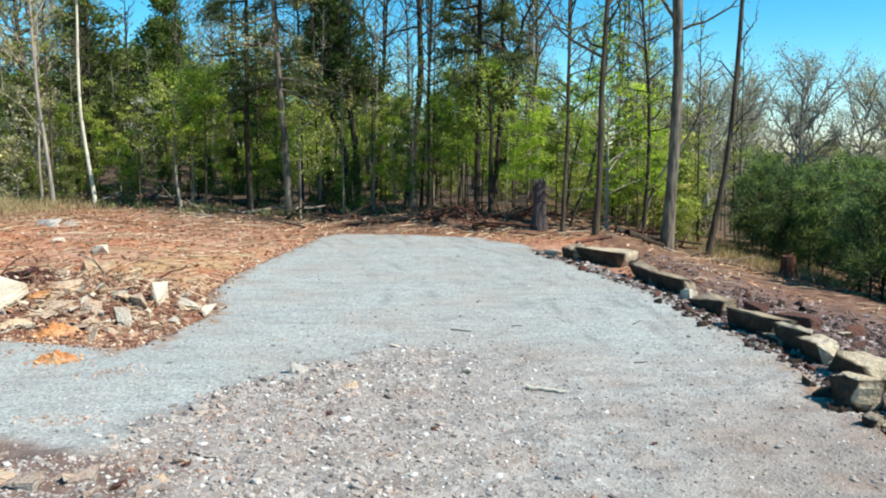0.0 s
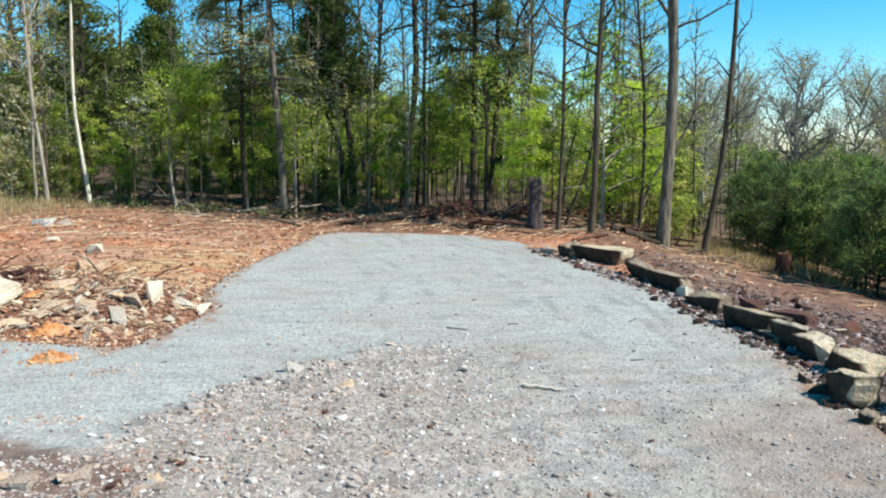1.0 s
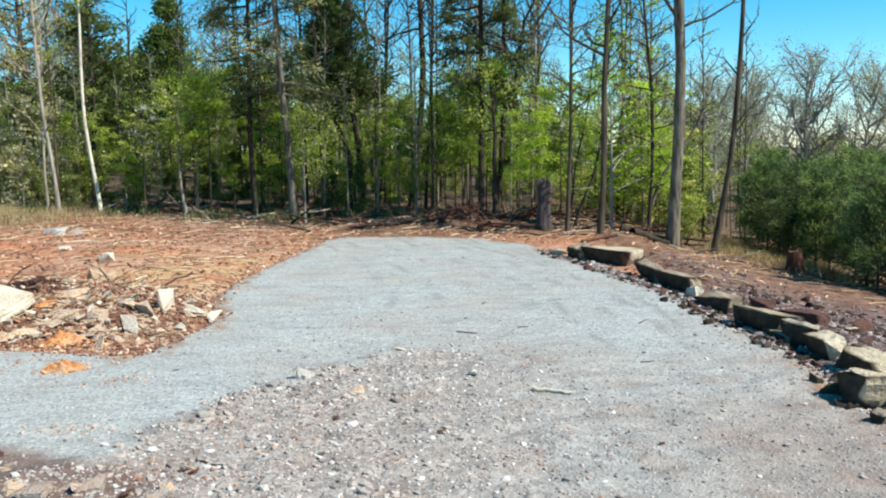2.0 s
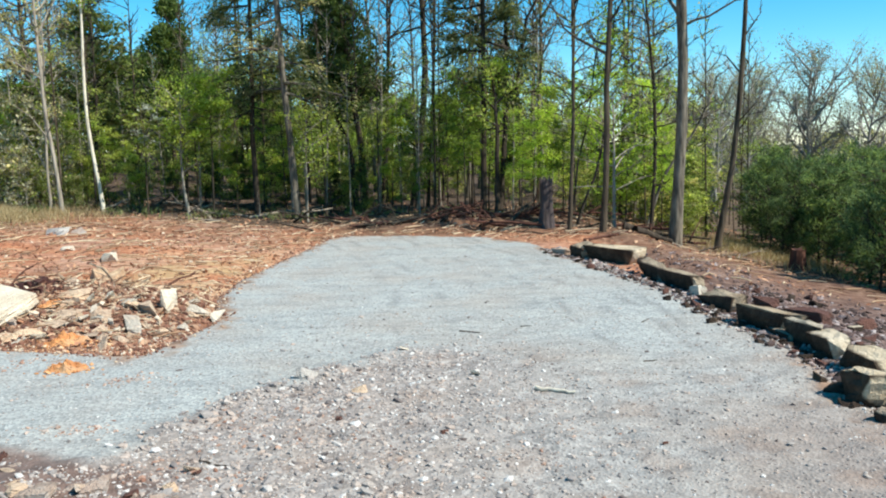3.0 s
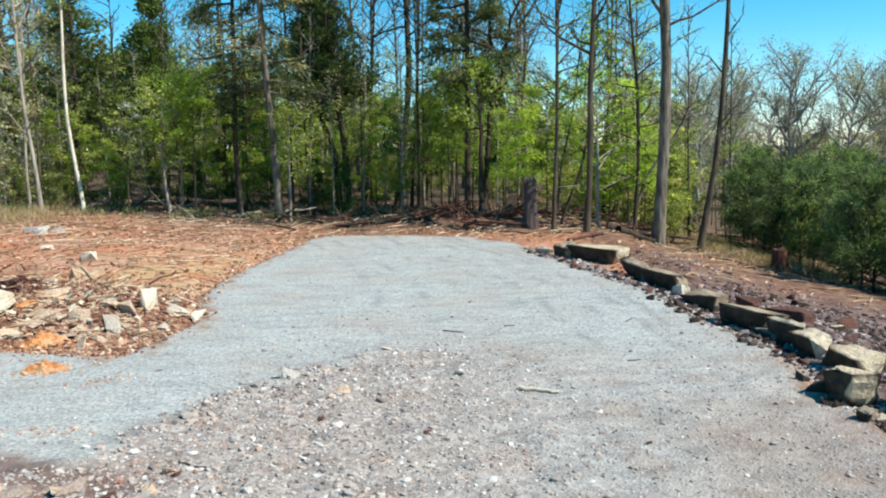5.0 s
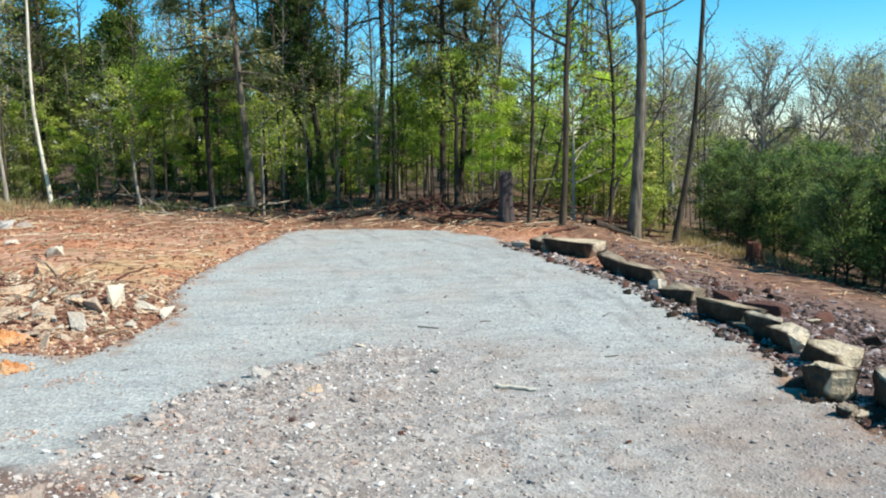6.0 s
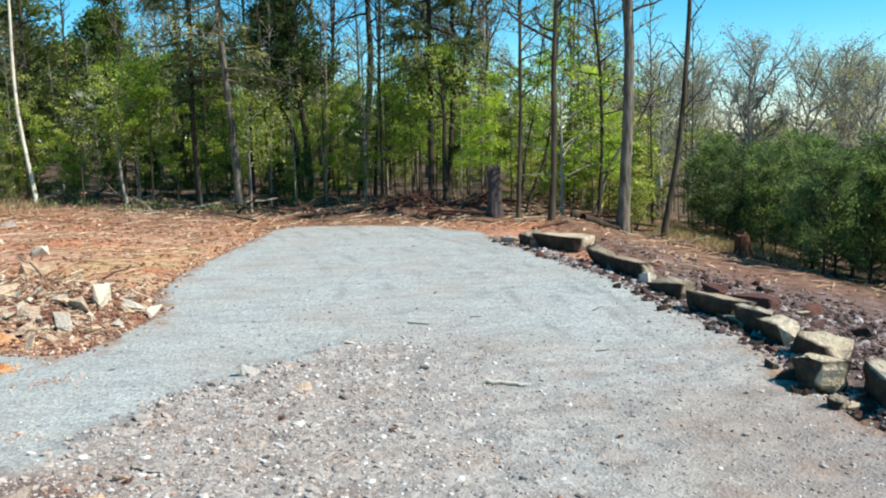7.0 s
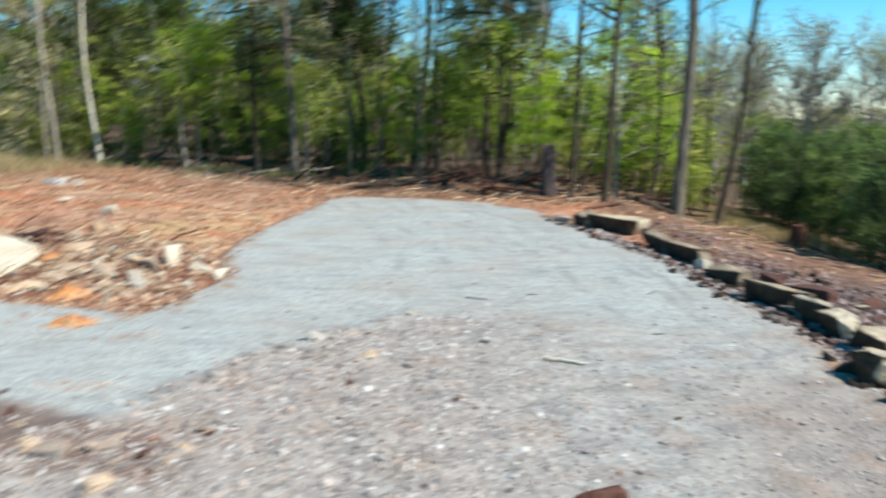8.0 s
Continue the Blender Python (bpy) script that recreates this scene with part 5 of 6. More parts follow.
stand(tree("pine_tree", "dark pine with layered horizontal boughs", "tree", EDGE_TREES, M_BARK_DARK, PINE_DARK,
           skeleton(10, 11, 0.075, limbs=60, start=0.26, reach=1.3, rise=0.06, curve=0.05, subs=6, shape="long", stem=[(0, 0), (0.05, 2.92), (0.05, 4.75)]),
           21, 0.11, (0.12, 0.042), 0.75, along=True, clump=(0.7, 0.0), thin_above=5.8), 0.77, 18.8)
stand(tree("pine_tree", "dark pine with forked stem and layered boughs", "tree", EDGE_TREES, M_BARK_DARK, [(M_DARK_PINE, 0.5), (M_PINE, 0.5)],
           skeleton(11, 10, 0.075, limbs=46, start=0.30, reach=1.1, rise=0.1, curve=0.1, subs=5, shape="long", stem=[(0, 0), (0.1, 0.81), (0.22, 2.58), (0.23, 3.52)],
                    boughs=[(0.055, [(0.22, 2.5), (0.46, 2.97), (0.72, 4.69), (0.93, 5.08), (1.1, 6.5)]), (0.03, [(0.23, 3.08), (0.06, 3.49), (-0.19, 3.84)])]),
           17, 0.11, (0.115, 0.038), 0.7, along=True, clump=(0.8, 0.3), thin_above=5.6), 1.20, 20.4)
stand(tree("slender_tree", "short dark trunk in the brush line", "tree", EDGE_TREES, M_BARK_DARK, [(M_SPRING, 0.6), (M_GREEN, 0.4)],
           skeleton(27, 3.4, 0.07, limbs=12, start=0.55, reach=0.8, rise=0.3, subs=3), 9, 0.10, SMALL), 1.02, 18.0)
stand(tree("slender_tree", "slender straight trunk with a few spring leaves", "tree", EDGE_TREES, M_BARK, [(M_SPRING, 0.5), (M_OLIVE, 0.5)],
           skeleton(12, 10, 0.036, limbs=22, start=0.22, reach=0.9, rise=0.55, curve=0.2, subs=4, twigs=1, stem=[(0, 0), (0.09, 2.17), (0.07, 4.21)]), 4, 0.10, SMALL, clump=(0.7, 0.3)), 2.28, 15.65)
stand(tree("sapling", "thin crooked sapling beside a slender trunk", "tree", EDGE_TREES, M_BARK_DARK, [(M_SPRING, 1.0)],
           skeleton(13, 4.4, 0.034, limbs=12, start=0.35, reach=0.8, rise=0.4, subs=3, stem=[(0, 0), (0.2, 0.6), (0.42, 1.1), (0.55, 1.8)]), 8, 0.10, SMALL, clump=(0.6, 0.0)), 2.52, 16.4)
stand(tree("sapling", "thin dark crooked sapling leaning over another", "tree", EDGE_TREES, M_BARK_DARK, [(M_SPRING, 1.0)],
           skeleton(28, 3.9, 0.026, limbs=10, start=0.4, reach=0.7, rise=0.4, subs=3, stem=[(0, 0), (0.1, 0.5), (0.16, 1.2), (0.36, 2.0)]), 8, 0.10, SMALL, clump=(0.6, 0.0)), 2.44, 16.7)
stand(tree("oak_tree", "straight brown trunk with spring leaves at the edge", "tree", EDGE_TREES, M_BARK, [(M_SPRING, 0.15), (M_OLIVE, 0.85)],
           skeleton(14, 12, 0.058, limbs=24, start=0.24, reach=1.2, rise=0.5, curve=0.2, subs=4, twigs=2, crook=0.2, stem=[(0, 0), (0.09, 1.32), (0.07, 2.61), (0.14, 4.07)],
                    boughs=[(0.030, [(0.07, 3.2), (-0.44, 3.5), (-0.65, 3.69), (-0.9, 4.2)])]), 4, 0.11, SMALL, clump=(0.7, 0.3)), 2.79, 15.0)
stand(tree("slender_tree", "thin pale trunk close to a brown one", "tree", EDGE_TREES, M_BARK_FAR, [(M_SPRING, 0.7), (M_OLIVE, 0.3)],
           skeleton(29, 2.7, 0.036, limbs=16, start=0.28, reach=0.9, rise=0.35, subs=4), 7, 0.10, SMALL, 0.7, clump=(0.6, 0.2)), 3.18, 15.9)
stand(tree("slender_tree", "thin dark tree with soft yellow-green foliage", "tree", EDGE_TREES, M_BARK_DARK, [(M_SPRING, 0.75), (M_OLIVE, 0.25)],
           skeleton(15, 8.5, 0.040, limbs=34, start=0.12, reach=0.9, rise=0.25, curve=0.05, subs=5, stem=[(0, 0), (0.1, 1.49), (0.07, 2.94), (-0.03, 3.82), (-0.12, 4.58)]), 11, 0.10, SMALL, 0.75, clump=(0.55, 0.15)), 4.11, 16.8)
stand(tree("oak_tree", "large grey oak trunk with bare upper branches", "tree", EDGE_TREES, M_BARK_GREY, [(M_OLIVE, 1.0)],
           skeleton(16, 15, 0.108, limbs=12, start=0.30, reach=2.0, rise=0.7, curve=0.3, subs=4, twigs=3, base_flare=1.25, crook=0.22, taper_top=0.45, wobble=0.05,
                    stem=[(0, 0), (0.11, 2.09), (0.13, 3.46), (0.06, 4.38)],
                    boughs=[(0.030, [(0.12, 4.0), (0.3, 4.08), (0.5, 4.12), (0.91, 4.36), (1.3, 4.9)]), (0.05, [(0.12, 3.98), (0.02, 4.28), (-0.16, 4.6), (-0.5, 5.4)])]), 1, 0.12, SMALL, keep=0.2), 4.18, 15.25)
stand(tree("slender_tree", "dark slender bare tree leaning away from the pad", "tree", EDGE_TREES, M_BARK, [(M_OLIVE, 1.0)],
           skeleton(17, 11, 0.055, limbs=12, start=0.22, reach=0.6, rise=0.9, curve=0.2, subs=3, twigs=2, crook=0.14, wobble=0.05,
                    stem=[(0, 0), (0.14, 0.75), (0.32, 1.76), (0.43, 3.2), (0.48, 4.51)],
                    boughs=[(0.018, [(0.43, 3.2), (0.62, 3.30), (0.76, 3.46), (0.84, 3.66)]), (0.016, [(0.36, 2.2), (0.55, 2.53), (0.8, 2.58)]), (0.014, [(0.30, 1.62), (0.42, 1.62), (0.44, 1.7)])]), 1, 0.12, SMALL, keep=0.2), 4.96, 15.32)
stand(tree("dead_sapling", "bare dead sapling leaning behind a large oak trunk", "tree", EDGE_TREES, M_BARK_GREY, [(M_OLIVE, 1.0)],
           skeleton(18, 3.2, 0.042, limbs=6, start=0.45, reach=0.6, rise=0.6, curve=0.2, subs=3, twigs=1, crook=0.3, stem=[(0, 0), (0.30, 1.0), (0.45, 1.34), (0.8, 1.77), (1.27, 2.63)]), 1, 0.12, SMALL, keep=0.1), 4.05, 17.0)
# conifers standing just inside the wood
stand(tree("pine_tree", "broad green pine behind a white-barked tree", "tree", EDGE_TREES, M_BARK_DARK, [(M_GREEN, 0.55), (M_PINE, 0.45)],
           skeleton(30, 8.0, 0.09, limbs=76, start=0.2, reach=1.35, rise=0.15, subs=6, shape="cone", taper_top=0.1), 13, 0.13, (0.12, 0.05), 0.5, along=True, clump=(0.8, 0.0)), -9.75, 22.8)
stand(tree("cedar_tree", "dark green cedar deep between the trunks", "tree", EDGE_TREES, M_BARK_DARK, [(M_CEDAR, 1.0)],
           skeleton(31, 5.7, 0.08, limbs=80, start=0.34, reach=1.5, rise=0.3, curve=0.2, subs=6, shape="cone", taper_top=0.1), 14, 0.12, (0.105, 0.042), 0.35, along=True, clump=(0.75, -0.05), thin_above=6.2), -8.0, 24.0)
stand(tree("pine_tree", "olive pine with thin boughs at the clearing's end", "tree", EDGE_TREES, M_BARK_DARK, [(M_OLIVE, 0.6), (M_BUDS, 0.4)],
           skeleton(32, 7.4, 0.06, limbs=46, start=0.2, reach=1.3, rise=0.2, subs=5, shape="long"), 10, 0.12, (0.10, 0.04), 0.5, along=True, clump=(0.9, 0.2)), -11.3, 22.3)

# ---------------------------------------------------------------- woods behind, from a few shared shapes
WOODS = "trees of the wood"
UNDER = "undergrowth of the wood"
rng_w = np.random.default_rng(41)


def at_origin(root):
    root.matrix_basis = pose(0, 0, 0)
    return root


def put(src, x, y, turn, s):
    z = float(land(np.array([x]), np.array([y]))[0])
    copy_thing(src, pose(x, y, z - 0.05, 0, 0, turn) @ Matrix.Scale(s, 4))


def plant(kinds, count, area, size, avoid=1.0, gaps=()):
    """Copies of the kinds on a random spread; area(rng) gives x, y. gaps: stretches of x / y left open."""
    done = []
    tries = 0
    while len(done) < count and tries < count * 30:
        tries += 1
        x, y = area(rng_w)
        if any((x - a) ** 2 + (y - b) ** 2 < avoid ** 2 for a, b in done) or any(a < x / y < b for a, b in gaps):
            continue
        done.append((x, y))
        put(kinds[rng_w.integers(len(kinds))], x, y, rng_w.uniform(0, 360), rng_w.uniform(*size))


def hide_source(roots):
    for r in roots:
        for o in (*r.children_recursive, r):
            bpy.data.objects.remove(o)


pines = [
    at_origin(tree("pine_tree", "tall pine with olive needles deep in the wood", "tree", WOODS, M_BARK_DARK, OLIVE,
                   skeleton(61, 12, 0.09, (0.01, 0), 44, 0.25, 1.5, 0.0, -0.1, subs=5, shape="long"), 9, 0.14, (0.15, 0.045), 0.5, along=True, clump=(1.0, 0.4))),
    at_origin(tree("pine_tree", "tall dark pine deep in the wood", "tree", WOODS, M_BARK_DARK, PINE_DARK,
                   skeleton(62, 11, 0.085, (-0.02, 0), 42, 0.25, 1.6, 0.05, 0.1, subs=5, shape="cone"), 9, 0.14, (0.15, 0.045), 0.6, along=True, clump=(1.0, 0.4))),
]
hardwood = at_origin(tree("oak_tree", "hardwood with fresh green leaves in the wood", "tree", WOODS, M_BARK, [(M_GREEN, 0.75), (M_SPRING, 0.25)],
                          skeleton(63, 10, 0.085, (0.015, 0), 34, 0.24, 2.0, 0.4, 0.1, subs=5, twigs=1), 7, 0.18, (0.12, 0.08), 0.6, clump=(1.1, 0.45)))
budding = [
    at_origin(tree("oak_tree", "tall hardwood with sparse budding leaves", "tree", WOODS, M_BARK_GREY, [(M_OLIVE, 0.7), (M_GREEN, 0.3)],
                   skeleton(64, 12, 0.085, (-0.03, 0), 30, 0.3, 2.0, 0.6, 0.2, subs=5, twigs=3, crook=0.2), 3, 0.16, BROAD, clump=(1.0, 0.6))),
    at_origin(tree("oak_tree", "tall thin hardwood with pale new buds", "tree", WOODS, M_BARK, [(M_OLIVE, 0.8), (M_SPRING, 0.2)],
                   skeleton(65, 11, 0.07, (0.03, 0), 26, 0.28, 1.7, 0.6, 0.2, subs=5, twigs=3, crook=0.2), 3, 0.16, BROAD, clump=(1.0, 0.5))),
]
thin = [
    at_origin(tree("slender_tree", "thin straight trunk in the shaded wood", "tree", WOODS, M_BARK, [(M_GREEN, 1.0)],
                   skeleton(71, 9, 0.045, (0.02, 0), 18, 0.4, 1.0, 0.5, 0.1, subs=3), 7, 0.14, BROAD, clump=(0.8, 0.2))),
    at_origin(tree("slender_tree", "thin pale trunk in the shaded wood", "tree", WOODS, M_BARK_FAR, [(M_GREEN, 0.6), (M_OLIVE, 0.4)],
                   skeleton(72, 8, 0.036, (-0.03, 0.02), 18, 0.35, 0.9, 0.5, 0.1, subs=3), 6, 0.14, BROAD, clump=(0.8, 0.2))),
    at_origin(tree("slender_tree", "thin dark stem with few leaves", "tree", WOODS, M_BARK_DARK, [(M_OLIVE, 1.0)],
                   skeleton(73, 7, 0.03, (0.06, 0.0), 16, 0.3, 0.7, 0.6, 0.1, subs=3), 4, 0.12, SMALL, clump=(0.8, 0.3))),
]
saplings = [
    at_origin(tree("sapling", "young sapling with bright lime spring leaves", "tree", UNDER, M_BARK, [(M_SPRING, 1.0)],
                   skeleton(81, 4.0, 0.025, (0.02, 0), 22, 0.35, 1.0, 0.12, 0.0, subs=5, shape="long"), 15, 0.095, BROAD, 0.85, clump=(0.6, 0.1))),
    at_origin(tree("sapling", "young sapling with fresh green leaves", "tree", UNDER, M_BARK, [(M_SPRING, 0.45), (M_GREEN, 0.55)],
                   skeleton(82, 3.4, 0.025, (-0.03, 0), 20, 0.3, 0.95, 0.2, 0.0, subs=5, shape="long"), 15, 0.095, BROAD, 0.8, clump=(0.6, 0.1))),
    at_origin(tree("sapling", "bare-stemmed young maple with a lime spring crown", "tree", UNDER, M_BARK, [(M_SPRING, 1.0)],
                   skeleton(83, 4.0, 0.03, (0.02, 0), 20, 0.56, 1.0, 0.15, 0.0, subs=6, shape="long"), 17, 0.095, BROAD, 0.85, clump=(0.6, 0.0))),
]
shrubs = [
    at_origin(tree("shrub", "leafy green shrub under the trees", "shrub", UNDER, M_BARK, [(M_GREEN, 0.8), (M_OLIVE, 0.2)],
                   skeleton(91, 2.6, 0.025, (0.0, 0), 26, 0.08, 1.05, 0.5, 0.1, subs=4), 8, 0.11, (0.10, 0.065), 0.6, clump=(0.6, 0.1))),
    at_origin(tree("shrub", "young dark cedar growing under the trees", "shrub", UNDER, M_BARK_DARK, [(M_CEDAR, 0.8), (M_GREEN, 0.2)],
                   skeleton(92, 3.2, 0.035, (0.0, 0), 40, 0.08, 0.9, 0.3, 0.1, subs=4, shape="cone"), 9, 0.10, (0.12, 0.05), 0.4, along=True, clump=(0.6, 0.0))),
]
# far thickets: the same growth with coarse leaves, only ever seen from afar
thickets = [
    at_origin(tree("shrub", "tall green thicket far inside the wood", "shrub", UNDER, M_BARK, [(M_GREEN, 0.65), (M_CEDAR, 0.2), (M_SPRING, 0.15)],
                   skeleton(93, 4.4, 0.05, (0.0, 0), 22, 0.1, 1.7, 0.5, 0.1, subs=3), 5, 0.24, (0.26, 0.17), 0.55, clump=(1.1, 0.0))),
    at_origin(tree("shrub", "dark cedar thicket far inside the wood", "shrub", UNDER, M_BARK_DARK, [(M_CEDAR, 0.8), (M_GREEN, 0.2)],
                   skeleton(94, 5.0, 0.05, (0.0, 0), 28, 0.1, 1.5, 0.3, 0.1, subs=3, shape="cone"), 5, 0.22, (0.28, 0.13), 0.45, along=True, clump=(1.0, 0.0))),
    at_origin(tree("shrub", "grey-brown budding thicket beyond the slope", "shrub", UNDER, M_BARK_FAR, [(M_BUDS, 0.6), (M_OLIVE, 0.25), (M_GREEN, 0.15)],
                   skeleton(96, 4.6, 0.05, (0.0, 0), 24, 0.1, 1.6, 0.6, 0.1, subs=5, twigs=2, crook=0.25), 2, 0.2, (0.18, 0.12), 0.5, clump=(1.0, 0.0))),
]
dogwood = at_origin(tree("dogwood", "small dogwood with white blossom and new leaves", "tree", UNDER, M_BARK, [(M_BLOSSOM, 0.4), (M_GREEN, 0.6)],
                         skeleton(95, 3.2, 0.025, (0.03, 0), 10, 0.6, 0.8, 0.05, 0.0, subs=4, shape="long"), 6, 0.07, (0.075, 0.06), 0.95, clump=(0.5, 0.1)))
bare = [
    at_origin(tree("oak_tree", "spreading bare oak with tiny tan budding leaves", "tree", "oaks beyond the slope", M_BARK_OAK, [(M_BUDS, 0.8), (M_OLIVE, 0.2)],
                   skeleton(101, 7.2, 0.15, (0.0, 0), 20, 0.26, 2.9, 0.75, 0.55, subs=8, twigs=5, crook=0.16, limb_size=1.3, taper_top=0.1, wobble=0.12), 4, 0.16, (0.07, 0.045), clump=(1.2, -0.1), thin_above=20)),
    at_origin(tree("oak_tree", "bare oak with many fine branches and buds", "tree", "oaks beyond the slope", M_BARK_OAK, [(M_BUDS, 0.6), (M_OLIVE, 0.4)],
                   skeleton(102, 6.8, 0.13, (0.05, 0), 18, 0.24, 2.7, 0.7, 0.55, subs=8, twigs=5, crook=0.16, limb_size=1.3, taper_top=0.1, wobble=0.12), 4, 0.16, (0.07, 0.045), clump=(1.2, 0.0), thin_above=20)),
]
bushes = [
    at_origin(tree("evergreen_bush", "dense dark evergreen bush beyond the bare soil", "bush", "evergreen bushes on the slope", M_BARK_DARK, [(M_BUSH, 0.85), (M_CEDAR, 0.15)],
                   skeleton(111, 3.0, 0.04, (0.03, 0), 44, 0.14, 1.15, 0.5, 0.15, subs=4, taper_top=0.15, shape="long", crook=0.2), 17, 0.11, (0.105, 0.027), 0.4, along=True, clump=(0.75, 0.2))),
    at_origin(tree("evergreen_bush", "rounded dark green bush on the falling slope", "bush", "evergreen bushes on the slope", M_BARK_DARK, [(M_CEDAR, 0.35), (M_BUSH, 0.65)],
                   skeleton(112, 2.4, 0.04, (-0.04, 0), 40, 0.12, 1.2, 0.4, 0.1, subs=4, taper_top=0.15, shape="long", crook=0.2), 17, 0.11, (0.105, 0.027), 0.4, along=True, clump=(0.75, 0.2))),
]
cedar = at_origin(tree("cedar_tree", "narrow dark green cedar among the trees", "tree", WOODS, M_BARK_DARK, [(M_CEDAR, 0.8), (M_GREEN, 0.2)],
                       skeleton(121, 7.0, 0.07, (0.0, 0), 60, 0.2, 1.15, 0.3, 0.15, subs=5, shape="cone", taper_top=0.1), 10, 0.12, (0.12, 0.05), 0.35, along=True, clump=(0.8, 0.1)))


def wood_left(near, far, left=0.62, right=0.27):
    def area(rng):
        y = near + (far - near) * rng.random() ** 1.2
        return rng.uniform(-left * y - 2, right * y), y
    return area


def slope_right(near, far, a=0.32, b=0.75):
    def area(rng):
        y = rng.uniform(near, far)
        return rng.uniform(a * y, b * y), y
    return area


OPEN = ((-0.54, -0.49), (-0.43, -0.33), (-0.12, -0.015), (0.12, 0.2))
plant(pines, 6, wood_left(27, 50, 0.6, 0.1), (0.6, 0.95), 3.0, OPEN)
plant([hardwood], 8, wood_left(34, 62), (0.55, 0.8), 3.0, OPEN)
plant(budding, 18, wood_left(25, 62), (0.6, 0.95), 1.8, OPEN)
plant(thin, 84, wood_left(20.5, 46), (0.55, 1.0), 0.6, OPEN)
plant(thin, 34, wood_left(20.5, 46), (0.40, 0.52), 0.6)
plant([shrubs[1], shrubs[0], shrubs[1]], 32, wood_left(22.5, 31, 0.5, -0.06), (0.32, 0.52), 0.6)
plant([shrubs[0], saplings[0]], 16, lambda rng: (rng.uniform(-1.5, 6.0), rng.uniform(22.5, 30)), (0.32, 0.5), 0.7)
plant([thin[1], thin[0]], 22, wood_left(19.4, 23, 0.5, 0.2), (0.5, 0.8), 0.5)
plant(saplings[:2], 16, wood_left(22, 40), (0.7, 1.1), 1.1)
plant([shrubs[0], shrubs[1], shrubs[1]], 26, wood_left(21.5, 32), (0.4, 0.75), 1.0)
plant([shrubs[0], shrubs[1]], 40, wood_left(29, 48), (0.7, 1.15), 1.2)
plant([saplings[0], shrubs[0], saplings[0]], 20, slope_right(18.2, 25, 0.12, 0.27), (0.3, 0.46), 0.5)
plant(thickets[:2], 80, wood_left(46, 84, 0.7, 0.3), (0.85, 1.35), 1.8)
plant([*bushes, bushes[0]], 34, slope_right(11, 19, 0.52, 0.85), (0.45, 0.72), 0.7)
plant(bushes, 24, slope_right(19, 28, 0.42, 0.75), (0.5, 0.72), 1.2)
plant(bare, 10, slope_right(30, 46, 0.27, 0.75), (0.6, 0.8), 3.4)
plant([thickets[2], thickets[2], thickets[0]], 50, slope_right(42, 80, 0.24, 0.8), (0.6, 0.85), 1.8)
plant([thickets[0], thickets[2]], 14, slope_right(48, 72, 0.40, 0.72), (0.85, 1.1), 1.8)
plant(budding, 10, slope_right(45, 70, 0.34, 0.8), (0.6, 0.8), 2.5)
plant(thin, 12, slope_right(18, 27, 0.27, 0.38), (0.35, 0.6), 0.8)
